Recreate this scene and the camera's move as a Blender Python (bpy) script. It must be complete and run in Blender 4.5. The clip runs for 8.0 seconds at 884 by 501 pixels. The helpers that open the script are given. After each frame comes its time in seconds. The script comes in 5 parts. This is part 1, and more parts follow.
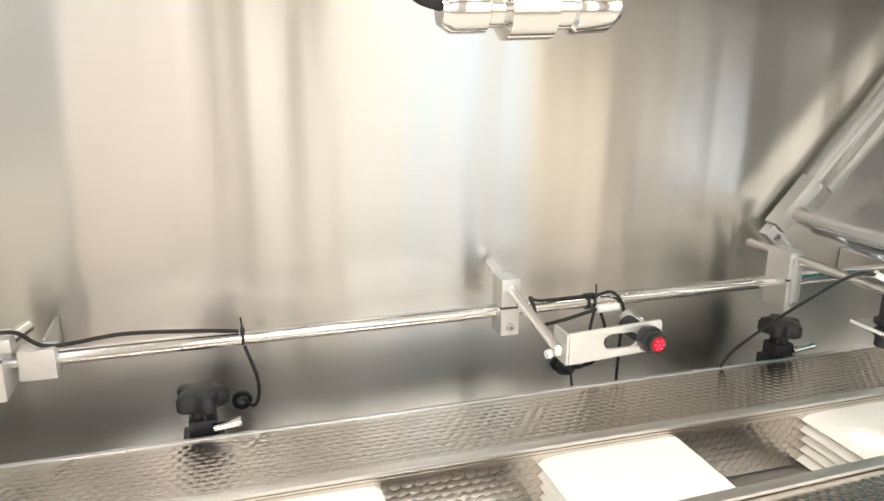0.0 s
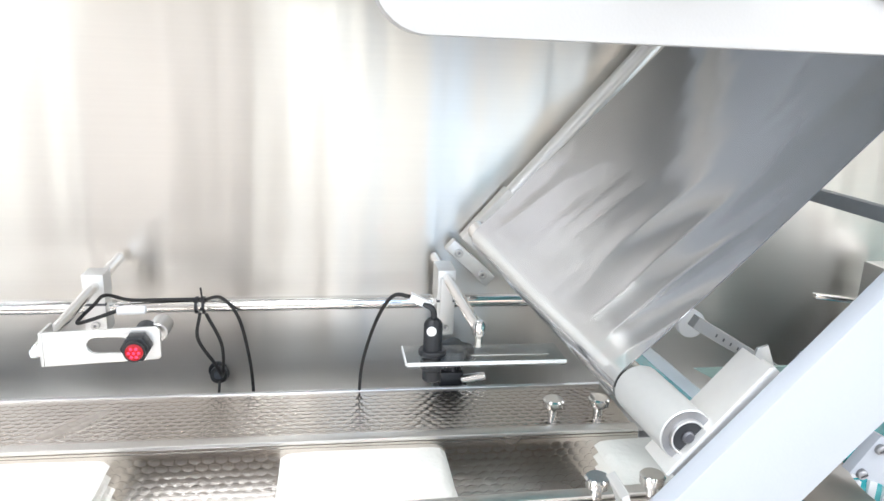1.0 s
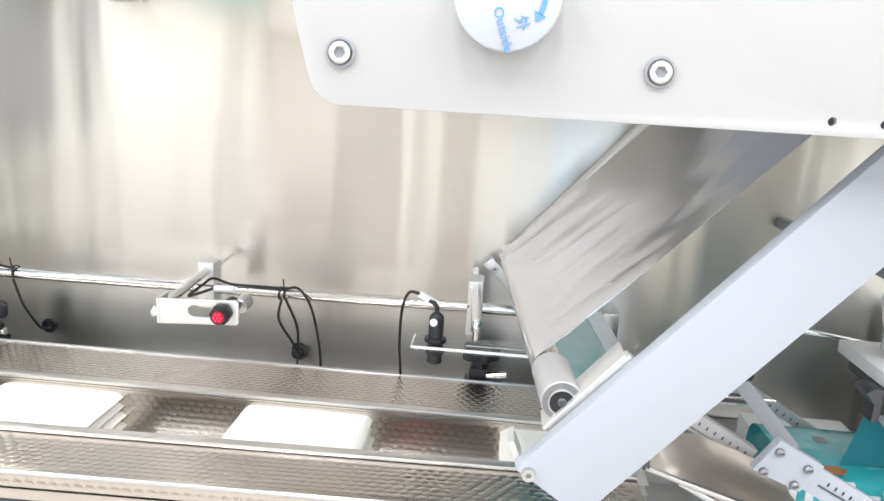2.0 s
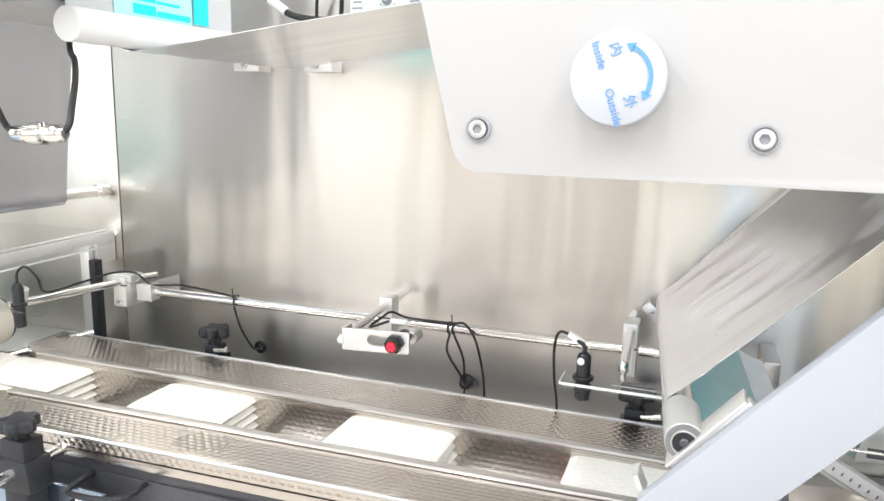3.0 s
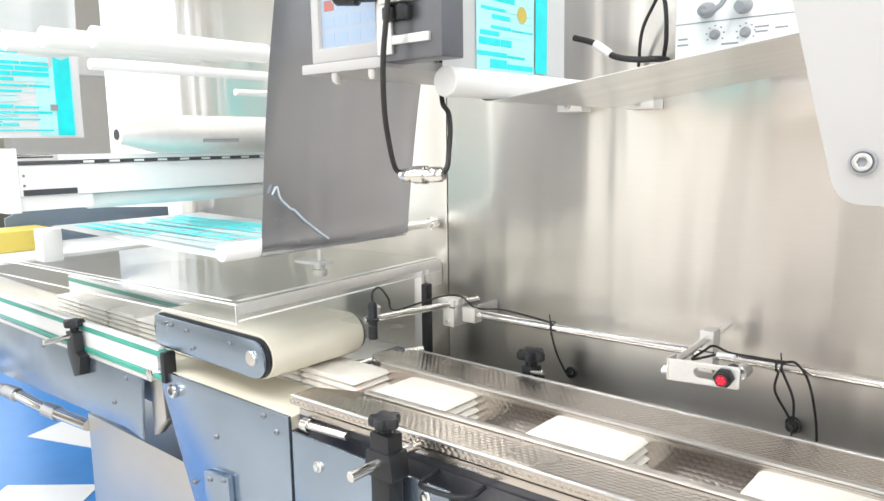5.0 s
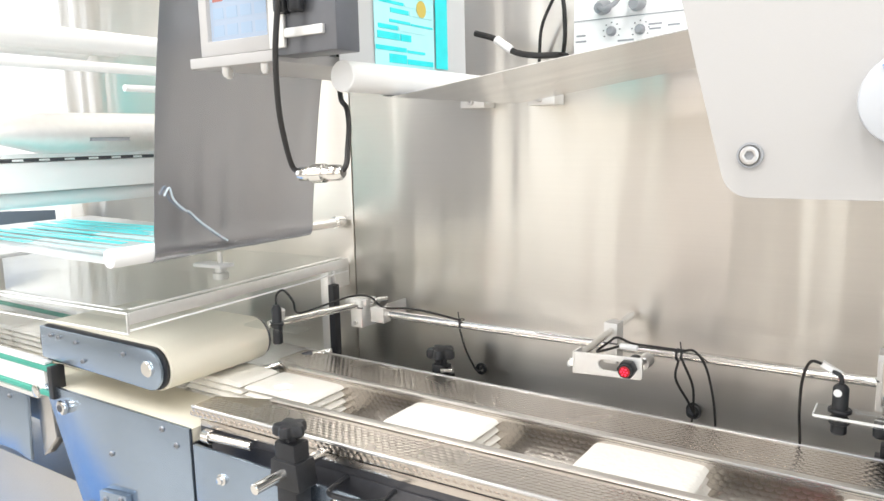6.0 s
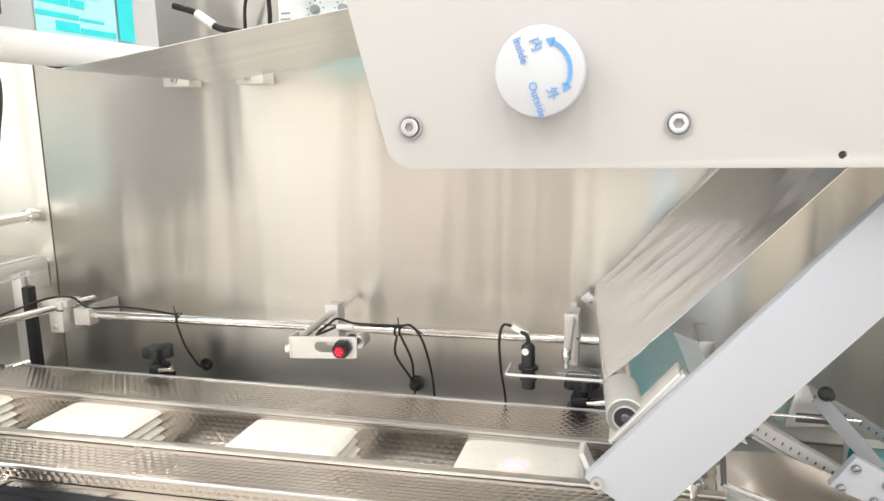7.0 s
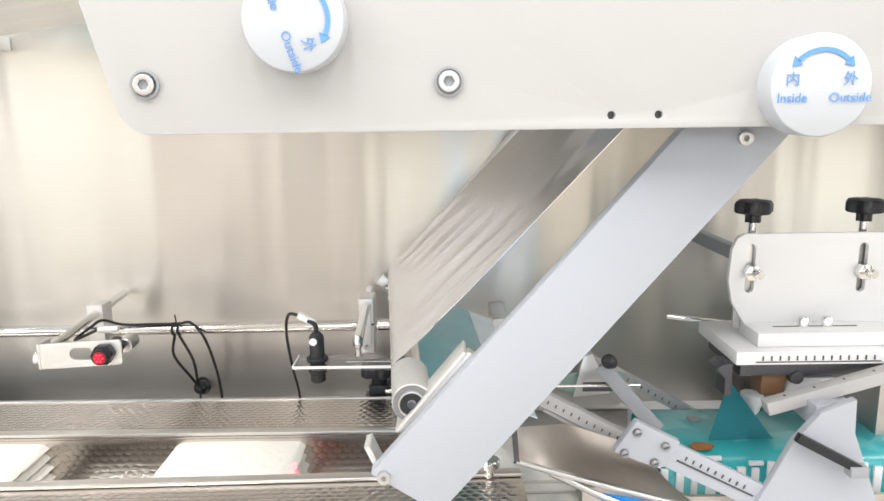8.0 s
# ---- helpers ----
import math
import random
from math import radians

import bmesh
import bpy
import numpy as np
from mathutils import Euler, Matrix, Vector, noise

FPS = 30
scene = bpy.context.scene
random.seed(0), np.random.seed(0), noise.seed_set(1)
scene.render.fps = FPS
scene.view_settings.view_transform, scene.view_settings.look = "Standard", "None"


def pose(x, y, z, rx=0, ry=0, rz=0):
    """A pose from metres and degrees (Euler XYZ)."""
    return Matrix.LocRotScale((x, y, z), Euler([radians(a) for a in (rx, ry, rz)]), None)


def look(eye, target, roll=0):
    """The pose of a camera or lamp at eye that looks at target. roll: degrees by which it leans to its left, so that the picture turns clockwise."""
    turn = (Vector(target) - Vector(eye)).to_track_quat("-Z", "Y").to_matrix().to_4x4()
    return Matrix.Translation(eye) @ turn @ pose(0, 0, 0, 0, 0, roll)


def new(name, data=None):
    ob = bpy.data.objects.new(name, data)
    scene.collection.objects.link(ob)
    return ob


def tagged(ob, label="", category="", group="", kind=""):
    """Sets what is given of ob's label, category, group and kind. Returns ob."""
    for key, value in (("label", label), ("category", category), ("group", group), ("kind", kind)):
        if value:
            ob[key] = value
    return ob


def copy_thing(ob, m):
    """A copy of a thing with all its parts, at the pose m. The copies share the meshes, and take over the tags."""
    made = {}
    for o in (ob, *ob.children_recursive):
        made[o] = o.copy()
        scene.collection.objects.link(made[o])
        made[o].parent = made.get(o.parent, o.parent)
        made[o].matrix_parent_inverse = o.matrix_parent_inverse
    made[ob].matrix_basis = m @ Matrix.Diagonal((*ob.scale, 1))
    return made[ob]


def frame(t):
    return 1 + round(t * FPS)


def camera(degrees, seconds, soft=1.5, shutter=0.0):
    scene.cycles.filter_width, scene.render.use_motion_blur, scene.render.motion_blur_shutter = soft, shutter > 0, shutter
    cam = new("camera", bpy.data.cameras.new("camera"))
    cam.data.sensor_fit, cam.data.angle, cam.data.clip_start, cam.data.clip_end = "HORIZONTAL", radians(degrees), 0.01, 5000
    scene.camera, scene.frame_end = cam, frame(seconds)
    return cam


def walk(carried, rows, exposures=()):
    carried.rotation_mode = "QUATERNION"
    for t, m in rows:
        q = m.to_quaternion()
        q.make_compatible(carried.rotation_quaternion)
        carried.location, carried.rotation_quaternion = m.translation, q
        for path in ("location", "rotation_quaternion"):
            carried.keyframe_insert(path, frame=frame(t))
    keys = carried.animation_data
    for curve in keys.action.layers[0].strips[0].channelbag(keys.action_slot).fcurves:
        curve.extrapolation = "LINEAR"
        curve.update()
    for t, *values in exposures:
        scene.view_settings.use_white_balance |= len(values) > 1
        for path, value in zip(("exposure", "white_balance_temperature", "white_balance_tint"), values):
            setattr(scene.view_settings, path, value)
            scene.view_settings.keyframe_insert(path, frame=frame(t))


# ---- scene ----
cam = camera(62.5, 8.0)
PATH = [
    (0, (-0.323, -0.566, 1.222), (0.254, 1.274, 0.689), 0.6),
    (0.5, (-0.097, -0.584, 1.211), (0.377, 1.284, 0.678), 1.0),
    (1, (0.109, -0.621, 1.217), (0.41, 1.287, 0.699), 2.3),
    (1.2, (0.182, -0.651, 1.219), (0.41, 1.269, 0.706), 2.9),
    (2.3, (0.237, -0.78, 1.248), (-0.051, 1.153, 0.824), 3.0),
    (2.5, (0.256, -0.788, 1.254), (-0.137, 1.13, 0.845), 2.5),
    (3, (0.268, -0.809, 1.26), (-0.387, 1.043, 0.88), 1.4),
    (3.5, (0.252, -0.847, 1.261), (-0.639, 0.909, 0.916), 0.8),
    (4, (0.246, -0.87, 1.262), (-0.86, 0.767, 0.949), -0.0),
    (4.5, (0.24, -0.878, 1.265), (-1.013, 0.652, 0.967), -0.6),
    (4.7, (0.236, -0.881, 1.265), (-1.051, 0.621, 0.969), -0.8),
    (5.8, (0.226, -0.865, 1.263), (-0.952, 0.723, 0.961), -1.0),
    (6, (0.229, -0.86, 1.264), (-0.866, 0.785, 0.956), -1.2),
    (6.5, (0.249, -0.84, 1.26), (-0.583, 0.949, 0.936), -1.2),
    (7, (0.275, -0.822, 1.253), (-0.235, 1.079, 0.901), -1.2),
    (7.5, (0.28, -0.802, 1.242), (0.06, 1.148, 0.856), -1.0),
    (8, (0.294, -0.773, 1.235), (0.287, 1.189, 0.851), -0.8),
]
EXPOSURES = [
    (0.0, -0.27, 6650, 9),
    (0.5, 0.07, 6000, 10),
    (1.0, 0.05, 5780, 9),
    (1.2, 0.03, 5750, 9),
    (2.3, -0.18, 6020, 10),
    (3.0, -0.17, 6050, 10),
    (3.5, -0.08, 6050, 10),
    (4.5, -0.34, 6120, 9),
    (6.0, -0.36, 6250, 10),
    (6.5, -0.46, 6470, 10),
    (7.0, -0.4, 6500, 10),
    (8.0, -0.28, 6280, 10),
]
walk(cam, [(t, look(eye, target, roll)) for t, eye, target, roll in PATH], EXPOSURES)

# ---------- world and light ----------
world = bpy.data.worlds.new("world")
scene.world = world
world.use_nodes = True
wn = world.node_tree
sky = wn.nodes.new("ShaderNodeTexSky")
sky.sky_type, sky.sun_disc = "NISHITA", False
sky.sun_elevation, sky.sun_rotation = radians(45), radians(200)
wn.nodes["Background"].inputs["Strength"].default_value = 0.12
wn.links.new(sky.outputs[0], wn.nodes["Background"].inputs["Color"])


def area(name, eye, target, sx, sy, watts, colour):
    d = bpy.data.lights.new(name, "AREA")
    d.shape, d.size, d.size_y, d.energy, d.color = "RECTANGLE", sx, sy, watts, colour
    ob = new(name, d)
    ob.matrix_world = look(eye, target)
    return ob


HALL = (-6.0, 5.0, -3.6, 3.0, 0.0, 3.4)          # x, x, y, y, floor, ceiling
WARM, ROSY, COOL, TAN = (1.0, 0.95, 0.86), (1.0, 0.86, 0.80), (0.55, 0.76, 1.0), (1.0, 0.85, 0.66)
# Unseen windows, spaced and tinted to draw the back sheet's reflected bands.
WINDOWS = ((-4.6, -2.2, 38, WARM), (-2.05, -1.10, 9, ROSY), (-0.52, 0.14, 11, WARM), (0.18, 0.64, 10.5, COOL), (0.72, 1.60, 13, TAN), (2.3, 3.3, 20, WARM))
for wx0, wx1, watts, col in WINDOWS:
    area("unseen_window_light", ((wx0 + wx1) / 2, -3.55, 1.75), ((wx0 + wx1) / 2, 0, 1.75), wx1 - wx0, 2.5, watts, col)
for lx, watts in ((-2.6, 85), (-1.3, 58), (0.0, 48), (1.3, 50), (2.6, 56)):
    area("ceiling_tube_light", (lx, -1.75, 3.2), (lx, -1.75, 0), 0.3, 1.9, watts, (1.0, 0.97, 0.92))
area("hall_end_light", (-5.9, -0.6, 1.85), (0, -0.6, 1.85), 3.6, 2.4, 98, (0.97, 0.99, 1.0))
# Added fill from the windowless east end, brightening arm, film and former.
area("hall_end_light", (4.9, -1.5, 1.75), (0, -1.2, 1.5), 3.2, 2.2, 85, (0.92, 0.96, 1.0))
for sx, sz, tx in ((0.180, 0.986, 0.160), (-0.520, 0.976, -0.500)):
    d = bpy.data.lights.new("sensor_beam", "SPOT")
    d.energy, d.color, d.spot_size, d.spot_blend, d.shadow_soft_size = 0.8, (1.0, 0.04, 0.08), radians(28), 0.6, 0.003
    new("sensor_beam", d).matrix_world = look((sx, -0.156, sz), (tx, -0.17, 0.88))

# ---------- materials ----------


def material(name, colour, rough=0.5, metal=0.0, grain=0.0, scale=(40, 40, 40), bump=0.0, bump_scale=None, aniso=0.0, wear=0.0,
             transmission=0.0, ior=1.45, coat=0.0, rough_var=0.0):
    """A surface with fine grain (value changes), broad wear and small relief, all in object space."""
    m = bpy.data.materials.new(name)
    m.use_nodes = True
    t = m.node_tree
    n, l = t.nodes, t.links
    b = n["Principled BSDF"]
    b.inputs["Base Color"].default_value = (*colour, 1)
    b.inputs["Roughness"].default_value = rough
    b.inputs["Metallic"].default_value = metal
    b.inputs["Anisotropic"].default_value = aniso
    b.inputs["Transmission Weight"].default_value = transmission
    b.inputs["IOR"].default_value = ior
    b.inputs["Coat Weight"].default_value = coat
    geo = n.new("ShaderNodeNewGeometry")
    mp = n.new("ShaderNodeMapping")
    mp.inputs["Scale"].default_value = scale
    l.new(geo.outputs["Position"], mp.inputs["Vector"])
    fine = n.new("ShaderNodeTexNoise")
    fine.inputs["Scale"].default_value, fine.inputs["Detail"].default_value = 1.0, 4.0
    l.new(mp.outputs[0], fine.inputs["Vector"])
    broad = n.new("ShaderNodeTexNoise")
    broad.inputs["Scale"].default_value, broad.inputs["Detail"].default_value = 9.0, 3.0
    l.new(geo.outputs["Position"], broad.inputs["Vector"])
    if grain or wear:
        a = n.new("ShaderNodeMath")
        a.operation = "MULTIPLY_ADD"
        l.new(fine.outputs["Fac"], a.inputs[0])
        a.inputs[1].default_value, a.inputs[2].default_value = 2 * grain, 1.0 - grain
        c = n.new("ShaderNodeMath")
        c.operation = "MULTIPLY_ADD"
        l.new(broad.outputs["Fac"], c.inputs[0])
        c.inputs[1].default_value, c.inputs[2].default_value = 2 * wear, 1.0 - wear
        d = n.new("ShaderNodeMath")
        d.operation = "MULTIPLY"
        l.new(a.outputs[0], d.inputs[0])
        l.new(c.outputs[0], d.inputs[1])
        mul = n.new("ShaderNodeVectorMath")
        mul.operation = "SCALE"
        mul.inputs[0].default_value = colour
        l.new(d.outputs[0], mul.inputs["Scale"])
        l.new(mul.outputs[0], b.inputs["Base Color"])
    if rough_var:
        r = n.new("ShaderNodeMath")
        r.operation = "MULTIPLY_ADD"
        l.new(broad.outputs["Fac"], r.inputs[0])
        r.inputs[1].default_value, r.inputs[2].default_value = 2 * rough_var, rough - rough_var
        l.new(r.outputs[0], b.inputs["Roughness"])
    if bump:
        bp = n.new("ShaderNodeBump")
        bp.inputs["Strength"].default_value = bump
        bp.inputs["Distance"].default_value = 0.002
        src = fine
        if bump_scale:
            mp2 = n.new("ShaderNodeMapping")
            mp2.inputs["Scale"].default_value = bump_scale
            l.new(geo.outputs["Position"], mp2.inputs["Vector"])
            src = n.new("ShaderNodeTexNoise")
            src.inputs["Scale"].default_value, src.inputs["Detail"].default_value = 1.0, 2.0
            l.new(mp2.outputs[0], src.inputs["Vector"])
        l.new(src.outputs["Fac"], bp.inputs["Height"])
        l.new(bp.outputs[0], b.inputs["Normal"])
    if aniso:
        tg = n.new("ShaderNodeCombineXYZ")
        tg.inputs[2].default_value = 1.0
        l.new(tg.outputs[0], b.inputs["Tangent"])
    return m


def wall_steel():
    """Brushed stainless sheet: horizontal polishing grain, slow waves in the sheet that draw reflections into upright bands."""
    m = material("brushed_sheet_steel", (0.71, 0.685, 0.64), 0.30, 1.0, 0.025, (3, 3, 420), aniso=0.88, wear=0.05, rough_var=0.04)
    t = m.node_tree
    n, l = t.nodes, t.links
    b = n["Principled BSDF"]
    geo = n.new("ShaderNodeNewGeometry")
    mp = n.new("ShaderNodeMapping")
    mp.inputs["Scale"].default_value = (4.2, 1.0, 0.35)
    l.new(geo.outputs["Position"], mp.inputs["Vector"])
    w = n.new("ShaderNodeTexNoise")
    w.inputs["Scale"].default_value, w.inputs["Detail"].default_value = 1.0, 3.4
    l.new(mp.outputs[0], w.inputs["Vector"])
    bp = n.new("ShaderNodeBump")
    bp.inputs["Strength"].default_value, bp.inputs["Distance"].default_value = 0.5, 0.03
    l.new(w.outputs["Fac"], bp.inputs["Height"])
    l.new(bp.outputs[0], b.inputs["Normal"])
    return m


def printed_film(name, base, ink, scale, clear=0.0):
    """Packaging film with blocks and bars of printed ink."""
    m = material(name, base, 0.22, 0.0, 0.02, coat=0.4, bump=0.25, bump_scale=(30, 18, 30), transmission=clear)
    t = m.node_tree
    n, l = t.nodes, t.links
    b = n["Principled BSDF"]
    geo = n.new("ShaderNodeNewGeometry")
    mp = n.new("ShaderNodeMapping")
    mp.inputs["Scale"].default_value = scale
    l.new(geo.outputs["Position"], mp.inputs["Vector"])
    v = n.new("ShaderNodeTexVoronoi")
    v.distance = "CHEBYCHEV"
    v.inputs["Scale"].default_value = 1.0
    l.new(mp.outputs[0], v.inputs["Vector"])
    w = n.new("ShaderNodeTexNoise")
    w.inputs["Scale"].default_value, w.inputs["Detail"].default_value = 0.6, 2.0
    l.new(mp.outputs[0], w.inputs["Vector"])
    sm = n.new("ShaderNodeMath")
    sm.operation = "MULTIPLY_ADD"
    l.new(v.outputs["Distance"], sm.inputs[0])
    sm.inputs[1].default_value = 0.5
    l.new(w.outputs["Fac"], sm.inputs[2])
    r = n.new("ShaderNodeValToRGB")
    r.color_ramp.elements[0].position, r.color_ramp.elements[1].position = 0.66, 0.72
    r.color_ramp.elements[0].color, r.color_ramp.elements[1].color = (*ink, 1), (*base, 1)
    l.new(sm.outputs[0], r.inputs[0])
    l.new(r.outputs[0], b.inputs["Base Color"])
    return m


def glow(name, colour, strength):
    m = material(name, tuple(0.15 * k for k in colour), 0.3)
    b = m.node_tree.nodes["Principled BSDF"]
    b.inputs["Emission Color"].default_value = (*colour, 1)
    b.inputs["Emission Strength"].default_value = strength
    return m


WALL_STEEL = wall_steel()
EMBOSSED = material("embossed_steel", (0.64, 0.59, 0.54), 0.26, 1.0, 0.06, (60, 60, 60), wear=0.08, rough_var=0.06)
STEEL = material("brushed_steel", (0.62, 0.61, 0.60), 0.3, 1.0, 0.07, (300, 8, 300), bump=0.05, wear=0.06, rough_var=0.06)
# The blue in this base colour imitates the floor's reflection in plain steel.
BLUE_STEEL = material("blue_tinted_sheet_steel", (0.345, 0.42, 0.52), 0.23, 0.9, 0.05, (20, 20, 160), wear=0.14, rough_var=0.06)
SMOOTH_STEEL = material("dull_sheet_steel", (0.60, 0.60, 0.60), 0.36, 1.0, 0.05, (20, 20, 260), wear=0.08, rough_var=0.06)
CHROME = material("polished_rod_steel", (0.80, 0.79, 0.77), 0.12, 1.0, 0.04, (260, 30, 30), rough_var=0.04)
ALU = material("satin_aluminium", (0.80, 0.79, 0.77), 0.42, 0.75, 0.06, (90, 90, 90), bump=0.08, wear=0.04)
WHITE = material("white_powder_paint", (0.45, 0.442, 0.437), 0.38, 0.0, 0.012, (900, 900, 900), bump=0.04, wear=0.02)
PALE = material("pale_blue_grey_paint", (0.395, 0.415, 0.455), 0.35, 0.0, 0.02, (700, 700, 700), bump=0.04, wear=0.03)
WHITE_PLASTIC = material("white_plastic", (0.86, 0.86, 0.86), 0.3, 0.0, 0.01, (200, 200, 200), wear=0.015)
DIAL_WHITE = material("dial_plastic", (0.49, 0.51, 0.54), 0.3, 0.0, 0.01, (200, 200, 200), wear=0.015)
BLACK = material("black_plastic", (0.018, 0.019, 0.022), 0.38, 0.0, 0.2, (400, 400, 400), bump=0.1)
RUBBER = material("black_cable_rubber", (0.022, 0.021, 0.021), 0.5, 0.0, 0.15, (300, 300, 300))
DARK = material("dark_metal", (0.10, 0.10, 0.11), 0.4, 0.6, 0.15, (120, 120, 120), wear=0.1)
DULL_SCREW = material("dull_screw_steel", (0.30, 0.30, 0.31), 0.35, 0.9, 0.1, (300, 300, 300))
GREY = material("grey_plastic", (0.30, 0.31, 0.33), 0.4, 0.0, 0.06, (200, 200, 200))
CREAM = material("cream_belt_fabric", (0.76, 0.72, 0.61), 0.55, 0.0, 0.04, (900, 900, 900), bump=0.15, wear=0.04)
WIPE = material("white_tissue", (0.90, 0.87, 0.81), 0.75, 0.0, 0.035, (700, 700, 700), bump=0.5, bump_scale=(160, 160, 160), wear=0.03)
FILM = material("silver_film", (0.69, 0.70, 0.715), 0.15, 0.86, 0.02, (14, 60, 14), bump=0.3, bump_scale=(9, 14, 9), wear=0.04, rough_var=0.08)
DARK_FILM = material("smoky_metal_film", (0.53, 0.55, 0.605), 0.22, 0.9, 0.03, (10, 60, 10), bump=0.2, bump_scale=(8, 14, 4), wear=0.05)
AQUA = printed_film("aqua_tube_film", (0.05, 0.40, 0.43), (0.18, 0.56, 0.58), (16, 26, 26))
AQUA_SOLID = material("aqua_wrapping_film", (0.07, 0.36, 0.42), 0.2, 0.0, 0.05, (30, 30, 30), bump=0.25, bump_scale=(30, 18, 30), coat=0.4, wear=0.25)
PALE_FILM = material("pale_blue_film", (0.62, 0.72, 0.80), 0.25, 0.0, 0.03, coat=0.3, wear=0.04)
def thin_film(name, colour):
    """Thin white film that lets half of the light through."""
    m = material(name, colour, 0.25, 0.0, 0.02, coat=0.3)
    t = m.node_tree
    tr = t.nodes.new("ShaderNodeBsdfTranslucent")
    tr.inputs["Color"].default_value = (*colour, 1)
    mix = t.nodes.new("ShaderNodeMixShader")
    mix.inputs[0].default_value = 0.45
    t.links.new(t.nodes["Principled BSDF"].outputs[0], mix.inputs[1])
    t.links.new(tr.outputs[0], mix.inputs[2])
    t.links.new(mix.outputs[0], t.nodes["Material Output"].inputs["Surface"])
    return m


THIN_WHITE = thin_film("thin_white_film", (0.84, 0.85, 0.86))


def clear_sheet(name):
    """Thin clear plastic: see-through, with a faint gloss."""
    m = bpy.data.materials.new(name)
    m.use_nodes = True
    t = m.node_tree
    t.nodes.remove(t.nodes["Principled BSDF"])
    tp, gl = t.nodes.new("ShaderNodeBsdfTransparent"), t.nodes.new("ShaderNodeBsdfGlossy")
    tp.inputs["Color"].default_value = (0.96, 0.97, 0.97, 1)
    gl.inputs["Roughness"].default_value = 0.06
    mix = t.nodes.new("ShaderNodeMixShader")
    mix.inputs[0].default_value = 0.075
    t.links.new(tp.outputs[0], mix.inputs[1])
    t.links.new(gl.outputs[0], mix.inputs[2])
    t.links.new(mix.outputs[0], t.nodes["Material Output"].inputs["Surface"])
    return m


ACRYLIC = clear_sheet("clear_acrylic")
GREEN = material("green_plastic_strip", (0.07, 0.36, 0.28), 0.35, 0.0, 0.05, (80, 80, 80))
YELLOW = material("yellow_card", (0.58, 0.47, 0.10), 0.5, 0.0, 0.05, (60, 60, 60))
BLUE_INK = material("blue_ink", (0.12, 0.30, 0.66), 0.45)
BROWN = material("brown_phenolic", (0.17, 0.09, 0.045), 0.45, 0.0, 0.1, (120, 120, 120))
RED_GLOW = glow("red_sensor_glow", (1.0, 0.03, 0.08), 3.0)
RED_DIM = glow("red_sensor_window", (0.55, 0.004, 0.012), 0.9)
SCREEN = glow("touch_screen_glow", (0.70, 0.82, 0.98), 0.8)
KEY_GLOW = glow("touch_screen_key", (0.62, 0.78, 0.97), 0.85)
SCREEN_RED = glow("touch_screen_red_key", (0.95, 0.35, 0.30), 0.6)
FLOOR = material("grey_floor_paint", (0.54, 0.51, 0.46), 0.35, 0.0, 0.05, (30, 30, 30), wear=0.12, rough_var=0.08)
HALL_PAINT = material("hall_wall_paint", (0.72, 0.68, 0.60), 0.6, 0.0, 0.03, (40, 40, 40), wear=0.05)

# For the unseen south wall: darkened so its openings stand out in reflections.
DARKENED_PAINT = material("darkened_wall_paint", (0.40, 0.365, 0.34), 0.6, 0.0, 0.05, (40, 40, 40), wear=0.1)

# ---------- mesh helpers ----------
BASE = {}


def thing(name, base, label, category, group="", kind=""):
    """An empty at the thing's base, under which its parts are built in world places."""
    ob = new(name)
    ob.empty_display_size = 0.01
    ob.location = base
    BASE[ob.name] = Vector(base)
    return tagged(ob, label, category, group, kind)


def part(name, bm, mat, parent=None, label="", smooth=True, kind=""):
    """Links a bmesh, built in world places, as one mesh object under a thing or a part."""
    base = BASE[parent.name] if parent else Vector((0, 0, 0))
    bmesh.ops.translate(bm, verts=bm.verts, vec=-base)
    bmesh.ops.recalc_face_normals(bm, faces=bm.faces)
    me = bpy.data.meshes.new(name)
    bm.to_mesh(me)
    bm.free()
    me.materials.append(mat)
    if smooth:
        for p in me.polygons:
            p.use_smooth = True
        me.set_sharp_from_angle(angle=radians(35))
    ob = new(name, me)
    if parent:
        ob.parent = parent
    BASE[ob.name] = base
    return tagged(ob, label, kind=kind)


def bevelled(bm, width, segments=2, angle=25):
    if width > 0:
        es = [e for e in bm.edges if len(e.link_faces) == 2 and e.calc_face_angle(0) > radians(angle)]
        bmesh.ops.bevel(bm, geom=es, offset=width, segments=segments, affect="EDGES", profile=0.6, clamp_overlap=True)
    return bm


def box(x0, x1, y0, y1, z0, z1, bevel=0.001):
    bm = bmesh.new()
    bmesh.ops.create_cube(bm, size=1)
    for v in bm.verts:
        v.co = Vector((x0 + (v.co.x + 0.5) * (x1 - x0), y0 + (v.co.y + 0.5) * (y1 - y0), z0 + (v.co.z + 0.5) * (z1 - z0)))
    return bevelled(bm, bevel)


def aligned(bm, p0, p1):
    """Moves a mesh built along +z from 0 to its length so that it runs from p0 to p1."""
    p0, p1 = Vector(p0), Vector(p1)
    q = (p1 - p0).to_track_quat("Z", "Y")
    bmesh.ops.transform(bm, matrix=Matrix.Translation(p0) @ q.to_matrix().to_4x4(), verts=bm.verts)
    return bm


